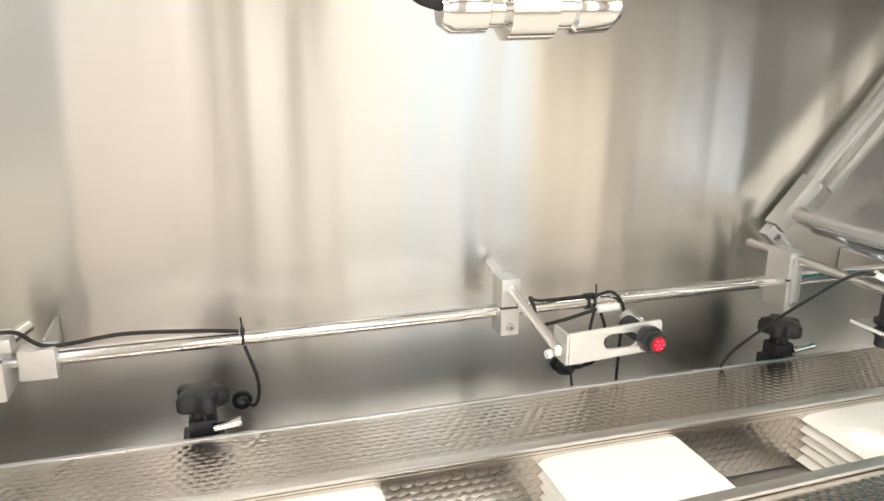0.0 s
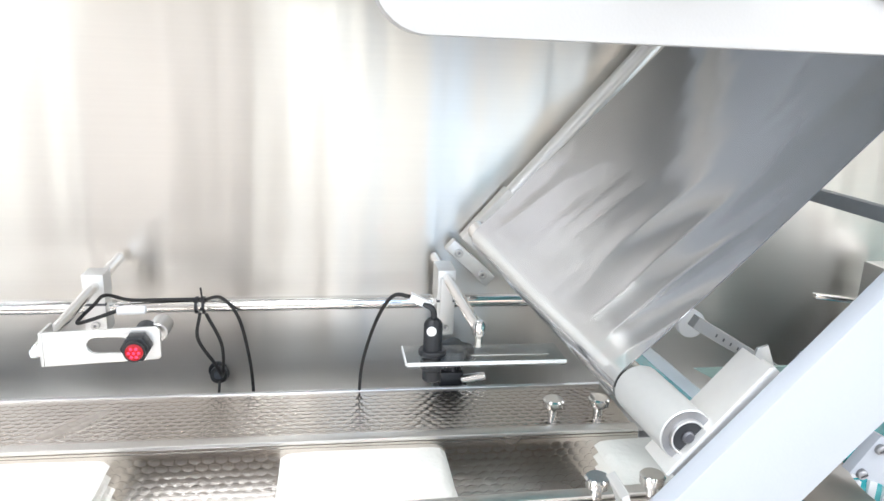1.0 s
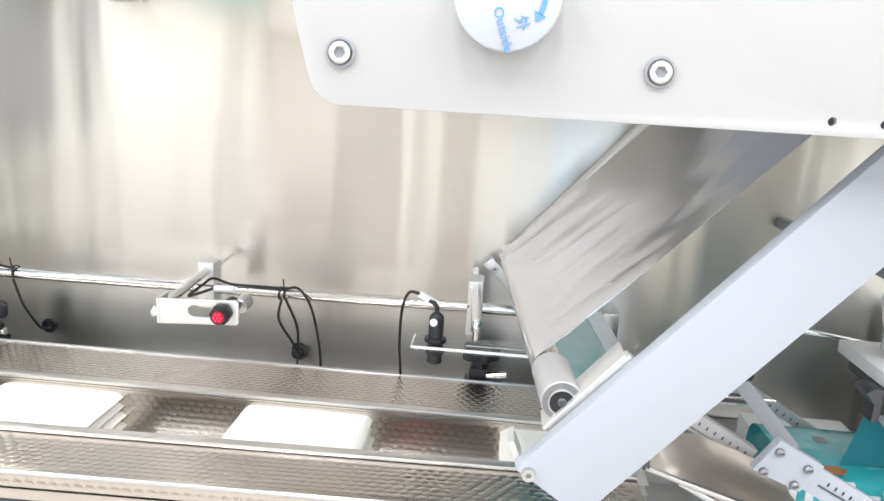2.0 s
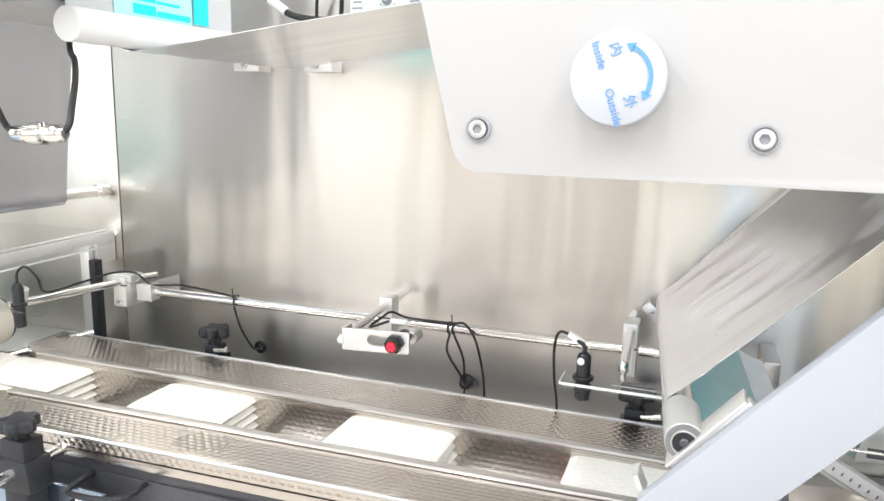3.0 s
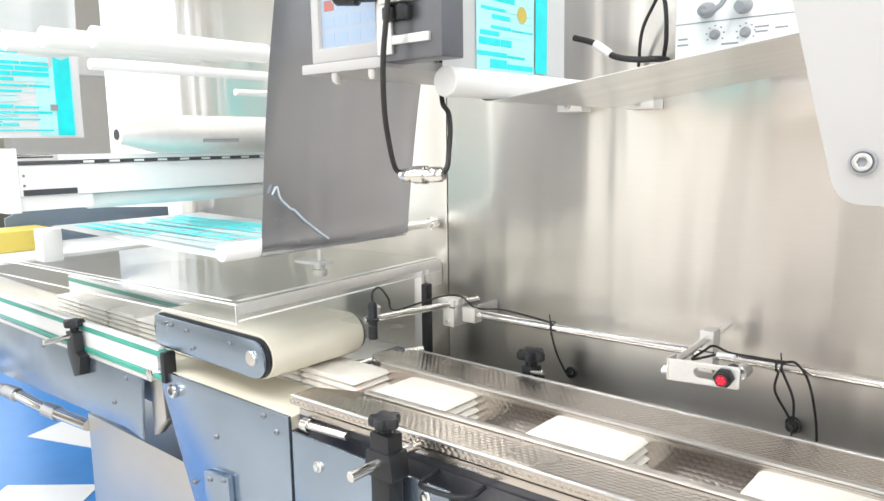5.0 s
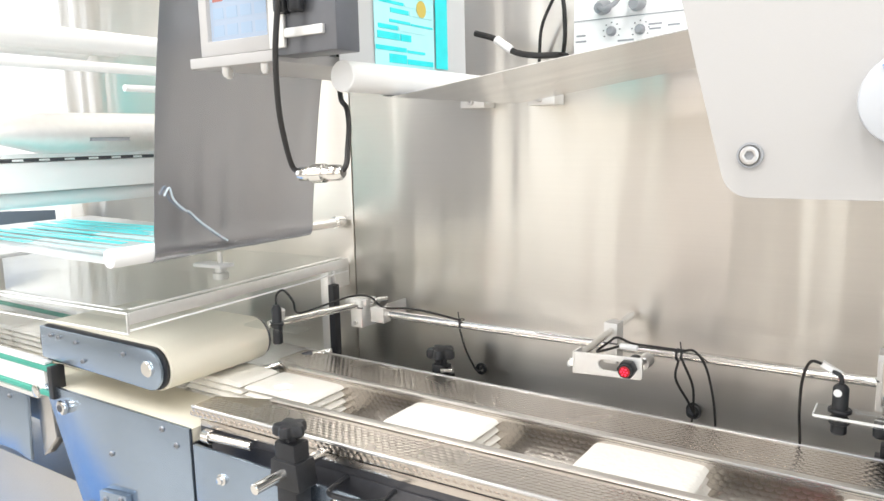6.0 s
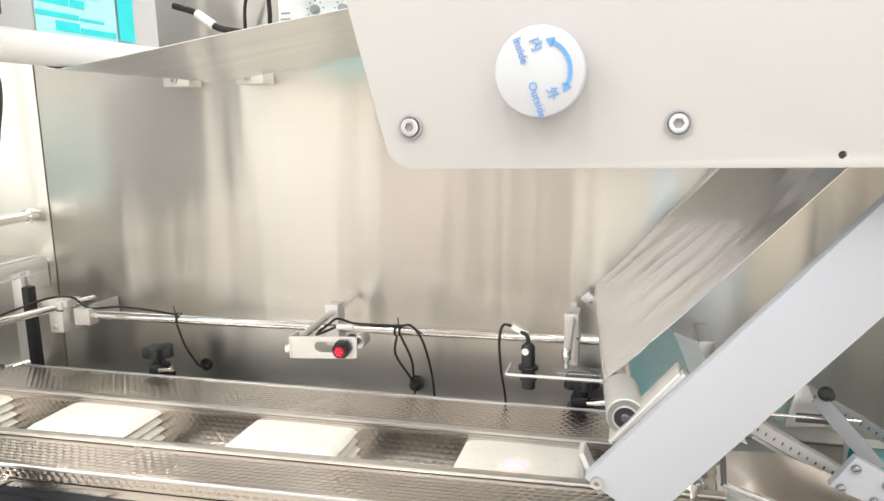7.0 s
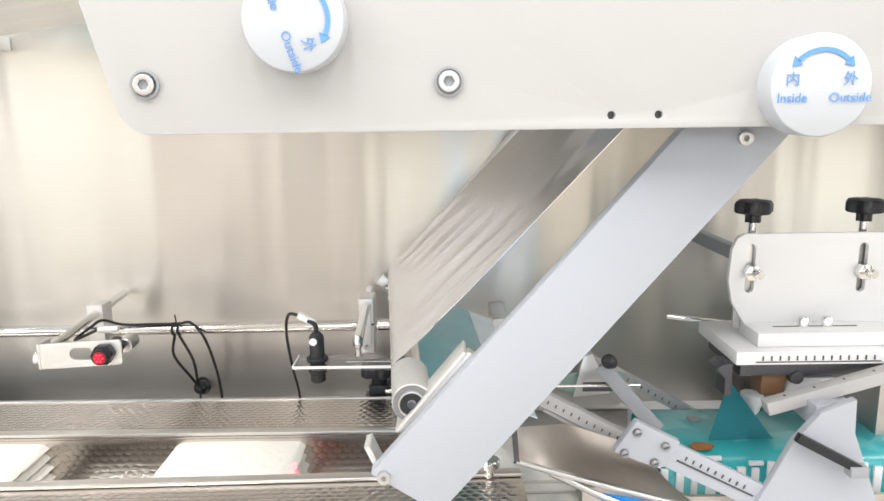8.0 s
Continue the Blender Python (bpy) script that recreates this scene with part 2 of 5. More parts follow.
def lathe(p0, p1, rings, seg=24):
    """A turned part: rings of (distance from p0, radius) along the line p0 to p1."""
    bm = bmesh.new()
    loops = []
    for d, r in rings:
        loops.append([bm.verts.new((r * math.cos(2 * math.pi * i / seg), r * math.sin(2 * math.pi * i / seg), d)) for i in range(seg)])
    for a, b in zip(loops, loops[1:]):
        for i in range(seg):
            bm.faces.new((a[i], a[(i + 1) % seg], b[(i + 1) % seg], b[i]))
    bm.faces.new(loops[0][::-1])
    bm.faces.new(loops[-1])
    return aligned(bm, p0, p1)


def rod(p0, p1, r, seg=20, bevel=0.0008):
    d = (Vector(p1) - Vector(p0)).length
    b = min(bevel, r * 0.4, d * 0.4)
    return lathe(p0, p1, [(0, r - b), (b, r), (d - b, r), (d, r - b)], seg)


def bar(p0, p1, w, h, bevel=0.0008, side=(0, 1, 0)):
    """A flat bar from p0 to p1, w wide along side, h high across both."""
    p0, p1, s = Vector(p0), Vector(p1), Vector(side)
    a = (p1 - p0).normalized()
    s = (s - a * s.dot(a)).normalized()
    u = a.cross(s)
    bm = bmesh.new()
    bmesh.ops.create_cube(bm, size=1)
    d = (p1 - p0).length
    for v in bm.verts:
        v.co = p0 + a * (v.co.x + 0.5) * d + s * v.co.y * w + u * v.co.z * h
    return bevelled(bm, bevel)


def prism(poly, axis, a0, a1, bevel=0.0, segments=2, holes=()):
    """An outline (two coordinates in order x, y, z without axis) with holes, from a0 to a1 along axis."""
    k = "xyz".index(axis)

    def at(p, a):
        c = list(p)
        c.insert(k, a)
        return Vector(c)
    bm = bmesh.new()
    edges = []
    for loop in (poly, *holes):
        vs = [bm.verts.new(at(p, a0)) for p in loop]
        edges += [bm.edges.new((vs[i], vs[(i + 1) % len(vs)])) for i in range(len(vs))]
    if holes:
        bmesh.ops.triangle_fill(bm, use_beauty=True, use_dissolve=False, edges=edges)
    else:
        bm.faces.new([e.verts[0] for e in edges])
    r = bmesh.ops.extrude_face_region(bm, geom=list(bm.faces))
    vec = [0, 0, 0]
    vec[k] = a1 - a0
    bmesh.ops.translate(bm, verts=[g for g in r["geom"] if isinstance(g, bmesh.types.BMVert)], vec=vec)
    bmesh.ops.recalc_face_normals(bm, faces=bm.faces)
    return bevelled(bm, bevel, segments)


def circle(cx, cy, r, n=20):
    return [(cx + r * math.cos(2 * math.pi * i / n), cy + r * math.sin(2 * math.pi * i / n)) for i in range(n)]


def stadium(cx0, cx1, cz, r, n=10):
    right = [(cx1 + r * math.cos(a), cz + r * math.sin(a)) for a in [math.pi * (i / n - 0.5) for i in range(n + 1)]]
    left = [(cx0 - r * math.cos(a), cz - r * math.sin(a)) for a in [math.pi * (i / n - 0.5) for i in range(n + 1)]]
    return right + left


def curve_points(points, step=10):
    """A smooth line through the points (Catmull-Rom)."""
    p = [Vector(q) for q in points]
    p = [p[0] * 2 - p[1]] + p + [p[-1] * 2 - p[-2]]
    out = []
    for i in range(1, len(p) - 2):
        for s in range(step):
            t = s / step
            out.append(0.5 * (2 * p[i] + (p[i + 1] - p[i - 1]) * t + (2 * p[i - 1] - 5 * p[i] + 4 * p[i + 1] - p[i + 2]) * t * t
                              + (3 * p[i] - p[i - 1] - 3 * p[i + 1] + p[i + 2]) * t ** 3))
    return out + [p[-2]]


def tube(points, r, seg=8, step=10):
    line = curve_points(points, step)
    bm = bmesh.new()
    loops = []
    side = Vector((0.31, 0.92, 0.23))
    for i, c in enumerate(line):
        d = (line[min(i + 1, len(line) - 1)] - line[max(i - 1, 0)]).normalized()
        side = (side - d * side.dot(d)).normalized()
        up = d.cross(side)
        loops.append([bm.verts.new(c + r * (math.cos(2 * math.pi * k / seg) * side + math.sin(2 * math.pi * k / seg) * up)) for k in range(seg)])
    for a, b in zip(loops, loops[1:]):
        for k in range(seg):
            bm.faces.new((a[k], a[(k + 1) % seg], b[(k + 1) % seg], b[k]))
    bm.faces.new(loops[0][::-1])
    bm.faces.new(loops[-1])
    return bm


def web(line, y0, y1, thick=0.0006, nu=24, ripple=0.0, skew=0.0, fan=None):
    """A sheet of film along a line of (x, z), from y0 to y1, with slight ripples and a real thickness."""
    pts = curve_points([(x, 0, z) for x, z in line], 8)
    bm = bmesh.new()
    rows = []
    for i, p in enumerate(pts):
        d = pts[min(i + 1, len(pts) - 1)] - pts[max(i - 1, 0)]
        nrm = Vector((-d.z, 0, d.x)).normalized()
        row = []
        for j in range(nu + 1):
            y = y0 + (y1 - y0) * j / nu + skew * i / len(pts)
            f = ripple * noise.noise(Vector((p.x * 4, y * 38, p.z * 4)))
            if fan:                               # taut on the roller; pleats that fan out from a roller and die away
                f *= min(1.0, max(0.0, (p.z - fan[1] + 0.035) / 0.03))
                k = math.exp(-((p.z - fan[1]) / fan[2]) ** 2)
                f += fan[0] * k * (0.5 - abs(noise.noise(Vector((p.z * 6, (y + 0.25 * (p.z - fan[1])) * 26, 3.1)))) ** 0.7)
            row.append(bm.verts.new((p.x + nrm.x * f, y, p.z + nrm.z * f)))
        rows.append(row)
    for a, b in zip(rows, rows[1:]):
        for j in range(nu):
            bm.faces.new((a[j], a[j + 1], b[j + 1], b[j]))
    bmesh.ops.recalc_face_normals(bm, faces=bm.faces)
    bmesh.ops.solidify(bm, geom=list(bm.faces), thickness=thick)
    return bm


def star(cx, cy, z0, r=0.016, lobes=5):
    """A star grip: lobed head on a short hub, axis upright."""
    bm = bmesh.new()
    n = 50
    outline = [r * (0.86 + 0.14 * math.cos(lobes * 2 * math.pi * i / n)) for i in range(n)]
    loops = []
    for dz, k in ((0, 0.42), (0.006, 0.42), (0.0075, 0.9), (0.009, 1.0), (0.015, 1.0), (0.0175, 0.9), (0.0185, 0.6)):
        loops.append([bm.verts.new((cx + outline[i] * k * math.cos(2 * math.pi * i / n), cy + outline[i] * k * math.sin(2 * math.pi * i / n), z0 + dz * r / 0.016)) for i in range(n)])
    for a, b in zip(loops, loops[1:]):
        for i in range(n):
            bm.faces.new((a[i], a[(i + 1) % n], b[(i + 1) % n], b[i]))
    bm.faces.new(loops[0][::-1])
    bm.faces.new(loops[-1])
    return bm


def socket_screw(parent, x, y, z, r=0.0065, name="screw", ring=False):
    """A socket-head screw seen from the front (-y), hexagon hole in its head, in a turned counterbore ring when set in."""
    head = prism(circle(x, z, r * (0.78 if ring else 1.0), 24), "y", y - 0.003, y + 0.001, 0.0005,
                 holes=[circle(x, z, r * 0.40, 6)])
    s = part(name, head, STEEL, parent)
    part("socket", prism(circle(x, z, r * 0.41, 6), "y", y - 0.0012, y + 0.0005), GREY, s)
    if ring:
        part("counterbore", prism(circle(x, z, r * 1.08, 28), "y", y - 0.0012, y + 0.001, 0.0003, holes=[circle(x, z, r * 0.88, 28)]), GREY, s)
    return s


def pan_screw(parent, x, y, z, r=0.004):
    s = part("screw", lathe((x, y + 0.001, z), (x, y - 0.003, z), [(0, r), (0.0025, r), (0.0035, r * 0.8), (0.004, r * 0.45)], 16), DULL_SCREW, parent)
    part("recess", bar((x - r * 0.6, y - 0.0029, z - r * 0.2), (x + r * 0.6, y - 0.0029, z + r * 0.2), 0.001, r * 0.25, 0), DARK, s)
    return s


def lettering(name, text, size, m, mat, parent):
    """Raised print from the built-in font, at the pose m (text runs along its x, faces its z)."""
    cu = bpy.data.curves.new(name, "FONT")
    cu.body, cu.size, cu.extrude = text, size, 0.00012
    cu.align_x, cu.align_y = "CENTER", "CENTER"
    tmp = new("tmp_text", cu)
    me = bpy.data.meshes.new_from_object(tmp.evaluated_get(bpy.context.evaluated_depsgraph_get()))
    bpy.data.objects.remove(tmp)
    me.transform(m)
    me.transform(Matrix.Translation(-BASE[parent.name]))
    me.materials.clear()
    me.materials.append(mat)
    ob = new(name, me)
    ob.parent = parent
    BASE[ob.name] = BASE[parent.name]
    return ob


# ---------- the hall ----------
X0, X1, Y0, Y1, _, Z1 = HALL
tagged(part("floor", box(X0, X1, Y0, Y1, -0.1, 0.0, 0), FLOOR), "grey painted factory floor", kind="structure")
tagged(part("ceiling", box(X0, X1, Y0, Y1, Z1, Z1 + 0.1, 0), HALL_PAINT), "plain pale factory ceiling", kind="structure")
tagged(part("wall_north", box(X0, X1, Y1, Y1 + 0.15, 0, Z1, 0), HALL_PAINT), "plain pale factory wall", kind="structure")
tagged(part("wall_east", box(X1, X1 + 0.15, Y0, Y1, 0, Z1, 0), HALL_PAINT), "plain pale factory wall", kind="structure")
windows = [[(a, 0.45), (b, 0.45), (b, 3.05), (a, 3.05)] for a, b, _, _ in WINDOWS]
tagged(part("wall_south", prism([(X0, 0), (X1, 0), (X1, Z1), (X0, Z1)], "y", Y0 - 0.15, Y0, holes=windows), DARKENED_PAINT, smooth=False),
       "unseen brown-grey factory wall, darkened so its window openings reflect brighter", kind="structure")
tagged(part("wall_west", prism([(Y0, 0), (Y1, 0), (Y1, Z1), (Y0, Z1)], "x", X0 - 0.15, X0, holes=[[(-2.5, 0.6), (1.3, 0.6), (1.3, 3.1), (-2.5, 3.1)]]), HALL_PAINT, smooth=False),
       "pale factory wall with a wide window opening", kind="structure")

# ---------- machine frame: back sheet, bed ----------
WY = 0.06
back = thing("machine_back_panel", (0, WY, 0.5), "tall brushed stainless back sheet of a packing machine", "panel", kind="structure")
part("panel", box(-0.557, 1.7, WY, WY + 0.02, 0.3, 2.3, 0.0015), WALL_STEEL, back)
part("panel", box(-1.75, -0.5582, WY - 0.001, WY + 0.02, 0.3, 2.3, 0.0015), WALL_STEEL, back)
for hx, hz in ((-0.315, 0.915), (0.0, 0.912)):
    part("grommet", prism(circle(hx, hz, 0.009, 24), "y", WY - 0.004, WY, 0.001, holes=[circle(hx, hz, 0.0045, 24)]), BLACK, back)

bed = thing("machine_bed", (0, -0.16, 0.3), "stainless machine bed under the pack channel", "machine bed")
part("channel_floor", box(-0.60, 0.46, -0.222, -0.10, 0.862, 0.8695, 0.0008), SMOOTH_STEEL, bed)
part("bed_body", box(-0.55, 1.5, -0.245, -0.02, 0.3, 0.855, 0.002), SMOOTH_STEEL, bed)
part("rear_shelf", box(-0.60, 1.5, -0.0195, WY - 0.002, 0.3, 0.872, 0.001), SMOOTH_STEEL, bed)
part("inner_box", box(-1.32, -0.56, -0.24, 0.03, 0.0, 0.70, 0.002), STEEL, bed)
part("foot", box(-1.28, -1.20, -0.23, -0.15, -0.0, 0.02, 0.002), DARK, bed)


HEM = material("rolled_hem_steel", (0.72, 0.69, 0.65), 0.34, 0.9, 0.05, (200, 40, 200), wear=0.06)


def lozenges(inside, u, v, out, origin, nu, nv, parent, height):
    """A rolled net of small raised lozenges on a flat side, rows along u, offset by half a step from row to row."""
    u, v, out, origin = Vector(u), Vector(v), Vector(out), Vector(origin)
    step, row = 0.0097, 0.0060
    verts, faces = [], []
    rim = [(0.0047 * math.cos(a), 0.0034 * math.sin(a)) for a in [2 * math.pi * k / 10 for k in range(10)]]
    base = BASE[parent.name]
    for j in range(nv):
        for i in range(nu):
            a, b = (i + 0.5 * (j % 2)) * step, (j + 0.6) * row
            if not inside(a, b):
                continue
            c = origin + u * a + v * b - base
            k0 = len(verts)
            verts.append(c + out * height)
            verts += [c + u * p * 0.55 + v * q * 0.55 + out * height * 0.72 for p, q in rim]
            verts += [c + u * p + v * q + out * 0.00004 for p, q in rim]
            for k in range(10):
                m = (k + 1) % 10
                faces.append((k0, k0 + 1 + k, k0 + 1 + m))
                faces.append((k0 + 1 + k, k0 + 11 + k, k0 + 11 + m, k0 + 1 + m))
    me = bpy.data.meshes.new("embossing")
    me.from_pydata(verts, [], faces)
    me.materials.append(EMBOSSED)
    for p in me.polygons:
        p.use_smooth = True
    ob = new("embossing", me)
    ob.parent = parent
    return tagged(ob, "small raised lozenges", kind="stuff")


def guide(name, label, y_in, y_out, x0, x1, flare, out_drop):
    """A folded embossed guide: top sheet, deep inner side, short outer side, rolled hems."""
    g = thing(name, (0, (y_in + y_out) / 2, 0.925), label, "guide rail", "channel guides")
    s = 1 if y_out > y_in else -1
    top = [(x0, y_out), (x0, y_in + s * 0.030), (x0 + flare, y_in), (x1, y_in), (x1, y_out)]
    part("top_sheet", prism(top, "z", 0.9228, 0.925, 0.0006), EMBOSSED, g)
    part("inner_side", prism([(y_in, 0.8705), (y_in + s * 0.002, 0.8705), (y_in + s * 0.002, 0.9226), (y_in, 0.9226)], "x", x0 + flare, x1, 0.0004), EMBOSSED, g)
    part("flared_side", bar((x0, y_in + s * 0.031, 0.8965), (x0 + flare, y_in + s * 0.001, 0.8965), 0.002, 0.052, 0.0004), EMBOSSED, g)
    part("outer_side", box(x0, x1, min(y_out, y_out - s * 0.002), max(y_out, y_out - s * 0.002), 0.9226 - out_drop, 0.9226, 0.0004), EMBOSSED, g)
    part("hem", box(x0 + flare, x1, min(y_in, y_in + s * 0.0105), max(y_in, y_in + s * 0.0105), 0.9252, 0.9290, 0.0017), HEM, g)
    part("hem", rod((x0, y_out, 0.9243), (x1, y_out, 0.9243), 0.0022, 10), STEEL, g)
    n, wide = int((x1 - x0) / 0.0097), abs(y_out - y_in)
    lozenges(lambda a, b: wide - 0.014 > b > 0.006 and (a > flare or b < wide - 0.034) and a > 0.006, (1, 0, 0), (0, -s, 0), (0, 0, 1), (x0, y_out, 0.9251), n, 16, g, 0.0005)
    lozenges(lambda a, b: b < 0.050, (1, 0, 0), (0, 0, 1), (0, -s, 0), (x0 + flare, y_in - s * 0.0001, 0.8705), n - int(flare / 0.0097), 8, g, 0.0002)
    lozenges(lambda a, b: True, (1, 0, 0), (0, 0, 1), (0, s, 0), (x0, y_out + s * 0.0001, 0.9112), n, 2, g, 0.0006)
    return g


guide("pack_guide", "embossed stainless guide rail behind the pack channel", -0.114, -0.022, -0.60, 0.358, 0.05, 0.018)
front_guide = guide("pack_guide", "embossed stainless guide rail in front of the pack channel", -0.201, -0.271, -0.550, 0.358, 0.08, 0.011)
front_guide.rotation_euler[2] = 0.030            # it stands slightly askew to the rear guide
part("lower_flange", box(-0.535, 0.358, -0.2705, -0.2685, 0.9005, 0.9095, 0.0004), EMBOSSED, front_guide)
# Dark strip stands in for the shade below the rail.
part("rail_shade_strip", box(-0.54, 0.358, -0.267, -0.259, 0.889, 0.9005, 0.0005), DARK, front_guide)

# thumb screws on the guide ends
for i, (nx, ny) in enumerate(((0.294, -0.083), (0.334, -0.083), (0.290, -0.200), (0.330, -0.200))):
    t = thing("thumb_screw", (nx, ny, 0.925), "short knurled steel thumb screw standing on a guide rail", "screw", "thumb screws")
    part("head", lathe((nx, ny, 0.934), (nx, ny, 0.942), [(0, 0.0060), (0.0012, 0.0086), (0.0066, 0.0090), (0.008, 0.0078)], 28), CHROME, t)
    part("neck", rod((nx, ny, 0.925), (nx, ny, 0.935), 0.0042), CHROME, t)


def guide_post(x, y, label):
    """A clamp post behind a rail: black block, star grip, bright stub of a rod."""
    p = thing("guide_clamp", (x, y, 0.8722), label, "clamp", "guide clamps")
    part("post", box(x - 0.011, x + 0.011, y - 0.010, y + 0.010, 0.8722, 0.935, 0.002), BLACK, p)
    part("collar", box(x - 0.016, x + 0.016, y - 0.012, y + 0.012, 0.905, 0.921, 0.002), BLACK, p)
    part("star_grip", star(x, y, 0.934, 0.022, 5), BLACK, p)
    part("rod_stub", rod((x + 0.008, y - 0.012, 0.929), (x + 0.030, y - 0.016, 0.934), 0.004), CHROME, p)
    return p


guide_post(-0.347, -0.002, "black star-grip clamp behind the embossed rail")
guide_post(0.219, -0.002, "black star-grip clamp behind the embossed rail")

# ---------- rod with sensors along the back sheet ----------
ROD_Z = 0.998
rail = thing("sensor_rod", (-0.05, 0, ROD_Z), "long polished steel sensor rod before the back sheet", "rod")
part("rod", rod((-0.485, 0, ROD_Z - 0.001), (0.36, 0, ROD_Z + 0.004), 0.0062, 24), CHROME, rail)
part("end_bracket", prism([(-0.47, 0.985), (-0.445, 0.985), (-0.445, 1.008), (-0.47, 1.008)], "y", -0.012, 0.006, 0.001), ALU, rail)
part("wall_bracket", box(-0.4560, -0.4535, 0.0065, WY - 0.0005, 0.984, 1.010, 0.0006), SMOOTH_STEEL, rail)
part("end_bracket", box(0.345, 0.362, -0.012, WY - 0.0005, 0.982, 1.010, 0.0015), STEEL, rail)


def tie(parent, x, tail):
    part("cable_tie", prism(circle(0, ROD_Z + 0.0015, 0.0076, 20), "x", x - 0.0011, x + 0.0011, 0, holes=[circle(0, ROD_Z + 0.0015, 0.0068, 20)]), BLACK, parent)
    part("tie_head", box(x - 0.0018, x + 0.0018, -0.0075, -0.0040, ROD_Z + 0.006, ROD_Z + 0.010, 0.0006), BLACK, parent)
    if tail:
        part("tie_tail", rod((x, -0.007, ROD_Z + 0.009), (x - 0.001, -0.008, ROD_Z + 0.020), 0.0008, 6), BLACK, parent)


tie(rail, -0.312, True)
tie(rail, 0.0, True)
tie(rail, -0.006, False)


def rod_clamp(parent, x, z0, z1, y0=-0.016, y1=0.012, w=0.011):
    b = part("clamp_block", box(x - w, x + w, y0, y1, z0, z1, 0.0012), ALU, parent)
    part("clamp_slot", box(x - w - 0.0003, x + w + 0.0003, y0 - 0.0004, y0 + 0.003, ROD_Z + 0.009, ROD_Z + 0.011, 0), DARK, b)
    socket_screw(b, x, y0 - 0.0005, z0 + 0.008, 0.0035)
    return b


# the middle sensor with its red light
mid = thing("light_sensor", (-0.085, 0, ROD_Z), "round black sensor with a red light on a bent white bracket", "sensor", "sensors on the rod")
rod_clamp(mid, -0.088, 0.982, 1.034, -0.011, 0.011, 0.0088)
part("cross_rod", rod((-0.083, 0.054, 1.031), (-0.094, -0.118, 1.012), 0.0044), CHROME, mid)
part("rod_tip", lathe((-0.095, -0.110, 1.008), (-0.101, -0.111, 1.007), [(0, 0.003), (0.004, 0.0036), (0.006, 0.003)], 14), WHITE_PLASTIC, mid)
rslot = stadium(-0.054, -0.037, 1.0168, 0.0060, 6)
bp_out = [(-0.088, 1.002), (-0.013, 1.006), (-0.011, 1.008), (-0.011, 1.028), (-0.013, 1.030), (-0.088, 1.0265)]
part("bracket_plate", prism(bp_out, "y", -0.1225, -0.120, 0.0003, holes=[rslot]), ALU, mid)
part("bracket_fold", box(-0.0905, -0.0882, -0.1225, -0.101, 1.002, 1.0265, 0.0006), ALU, mid)
sens = part("sensor_body", lathe((-0.0255, -0.097, 1.0185), (-0.0245, -0.139, 1.0185), [(0, 0.0070), (0.001, 0.0078), (0.036, 0.0078), (0.037, 0.0073), (0.042, 0.0073)], 28), BLACK, mid)
nut = prism(circle(-0.025, 1.0185, 0.0102, 6), "y", -0.135, -0.124, 0.0014)
part("locking_nut", nut, BLACK, sens)
part("red_window", lathe((-0.0245, -0.1385, 1.0182), (-0.0245, -0.1405, 1.0182), [(0, 0.0060), (0.001, 0.0058), (0.002, 0.0035)], 24), RED_DIM, sens)
for i in range(7):
    a = radians(60 * i)
    k = 0.0 if i == 6 else 0.0032
    part("red_diode", lathe((-0.0245 + k * math.cos(a), -0.1402, 1.0182 + k * math.sin(a)), (-0.0245 + k * math.cos(a), -0.1412, 1.0182 + k * math.sin(a)), [(0, 0.0011), (0.001, 0.0008)], 10), RED_GLOW, sens)
part("rear_collar", rod((-0.018, -0.101, 1.017), (-0.017, -0.084, 1.019), 0.0075), STEEL, mid)
part("plug_sleeve", rod((-0.048, -0.088, 1.030), (-0.028, -0.087, 1.030), 0.0032), WHITE_PLASTIC, mid)
part("cable", tube([(-0.048, -0.088, 1.030), (-0.072, -0.075, 1.018), (-0.085, -0.062, 1.012), (-0.079, -0.040, 1.018), (-0.075, -0.022, 1.020), (-0.060, -0.008, 1.011),
                    (-0.030, -0.004, 1.0095), (0.0, -0.003, 1.0095)], 0.0015), RUBBER, mid)
part("cable", tube([(0.0, -0.004, 1.0095), (0.014, -0.008, 1.012), (0.027, -0.007, 0.995), (0.033, 0.004, 0.960), (0.036, 0.010, 0.925), (0.037, 0.012, 0.87)], 0.0015), RUBBER, mid)
part("cable", tube([(-0.004, -0.009, 0.999), (-0.007, -0.008, 0.975), (0.004, 0.006, 0.945), (0.006, 0.030, 0.922), (0.002, 0.055, 0.914)], 0.0015), RUBBER, mid)
part("cable", tube([(0.001, -0.009, 0.998), (0.012, -0.004, 0.968), (0.010, 0.012, 0.935), (0.004, 0.046, 0.916), (0.001, 0.056, 0.912)], 0.0015), RUBBER, mid)
part("cable_plug", lathe((0.001, 0.040, 0.918), (0.0, WY, 0.911), [(0, 0.004), (0.004, 0.008), (0.016, 0.009), (0.02, 0.006)], 18), BLACK, mid)
part("cable", tube([(0.002, 0.042, 0.915), (0.001, 0.034, 0.895), (-0.004, 0.030, 0.86)], 0.0013), RUBBER, mid)

mid.location += Vector((0.002, -0.001, -0.003))

# the tube sensor beside the film roller
ts = thing("tube_sensor", (0.205, 0, ROD_Z), "upright black tube sensor in a clear slotted holder", "sensor", "sensors on the rod")
rod_clamp(ts, 0.209, 0.976, 1.036, -0.021, 0.010, 0.0080)
part("clamp_face", box(0.2035, 0.2145, -0.0245, -0.0212, 0.985, 1.030, 0.001), ALU, ts)
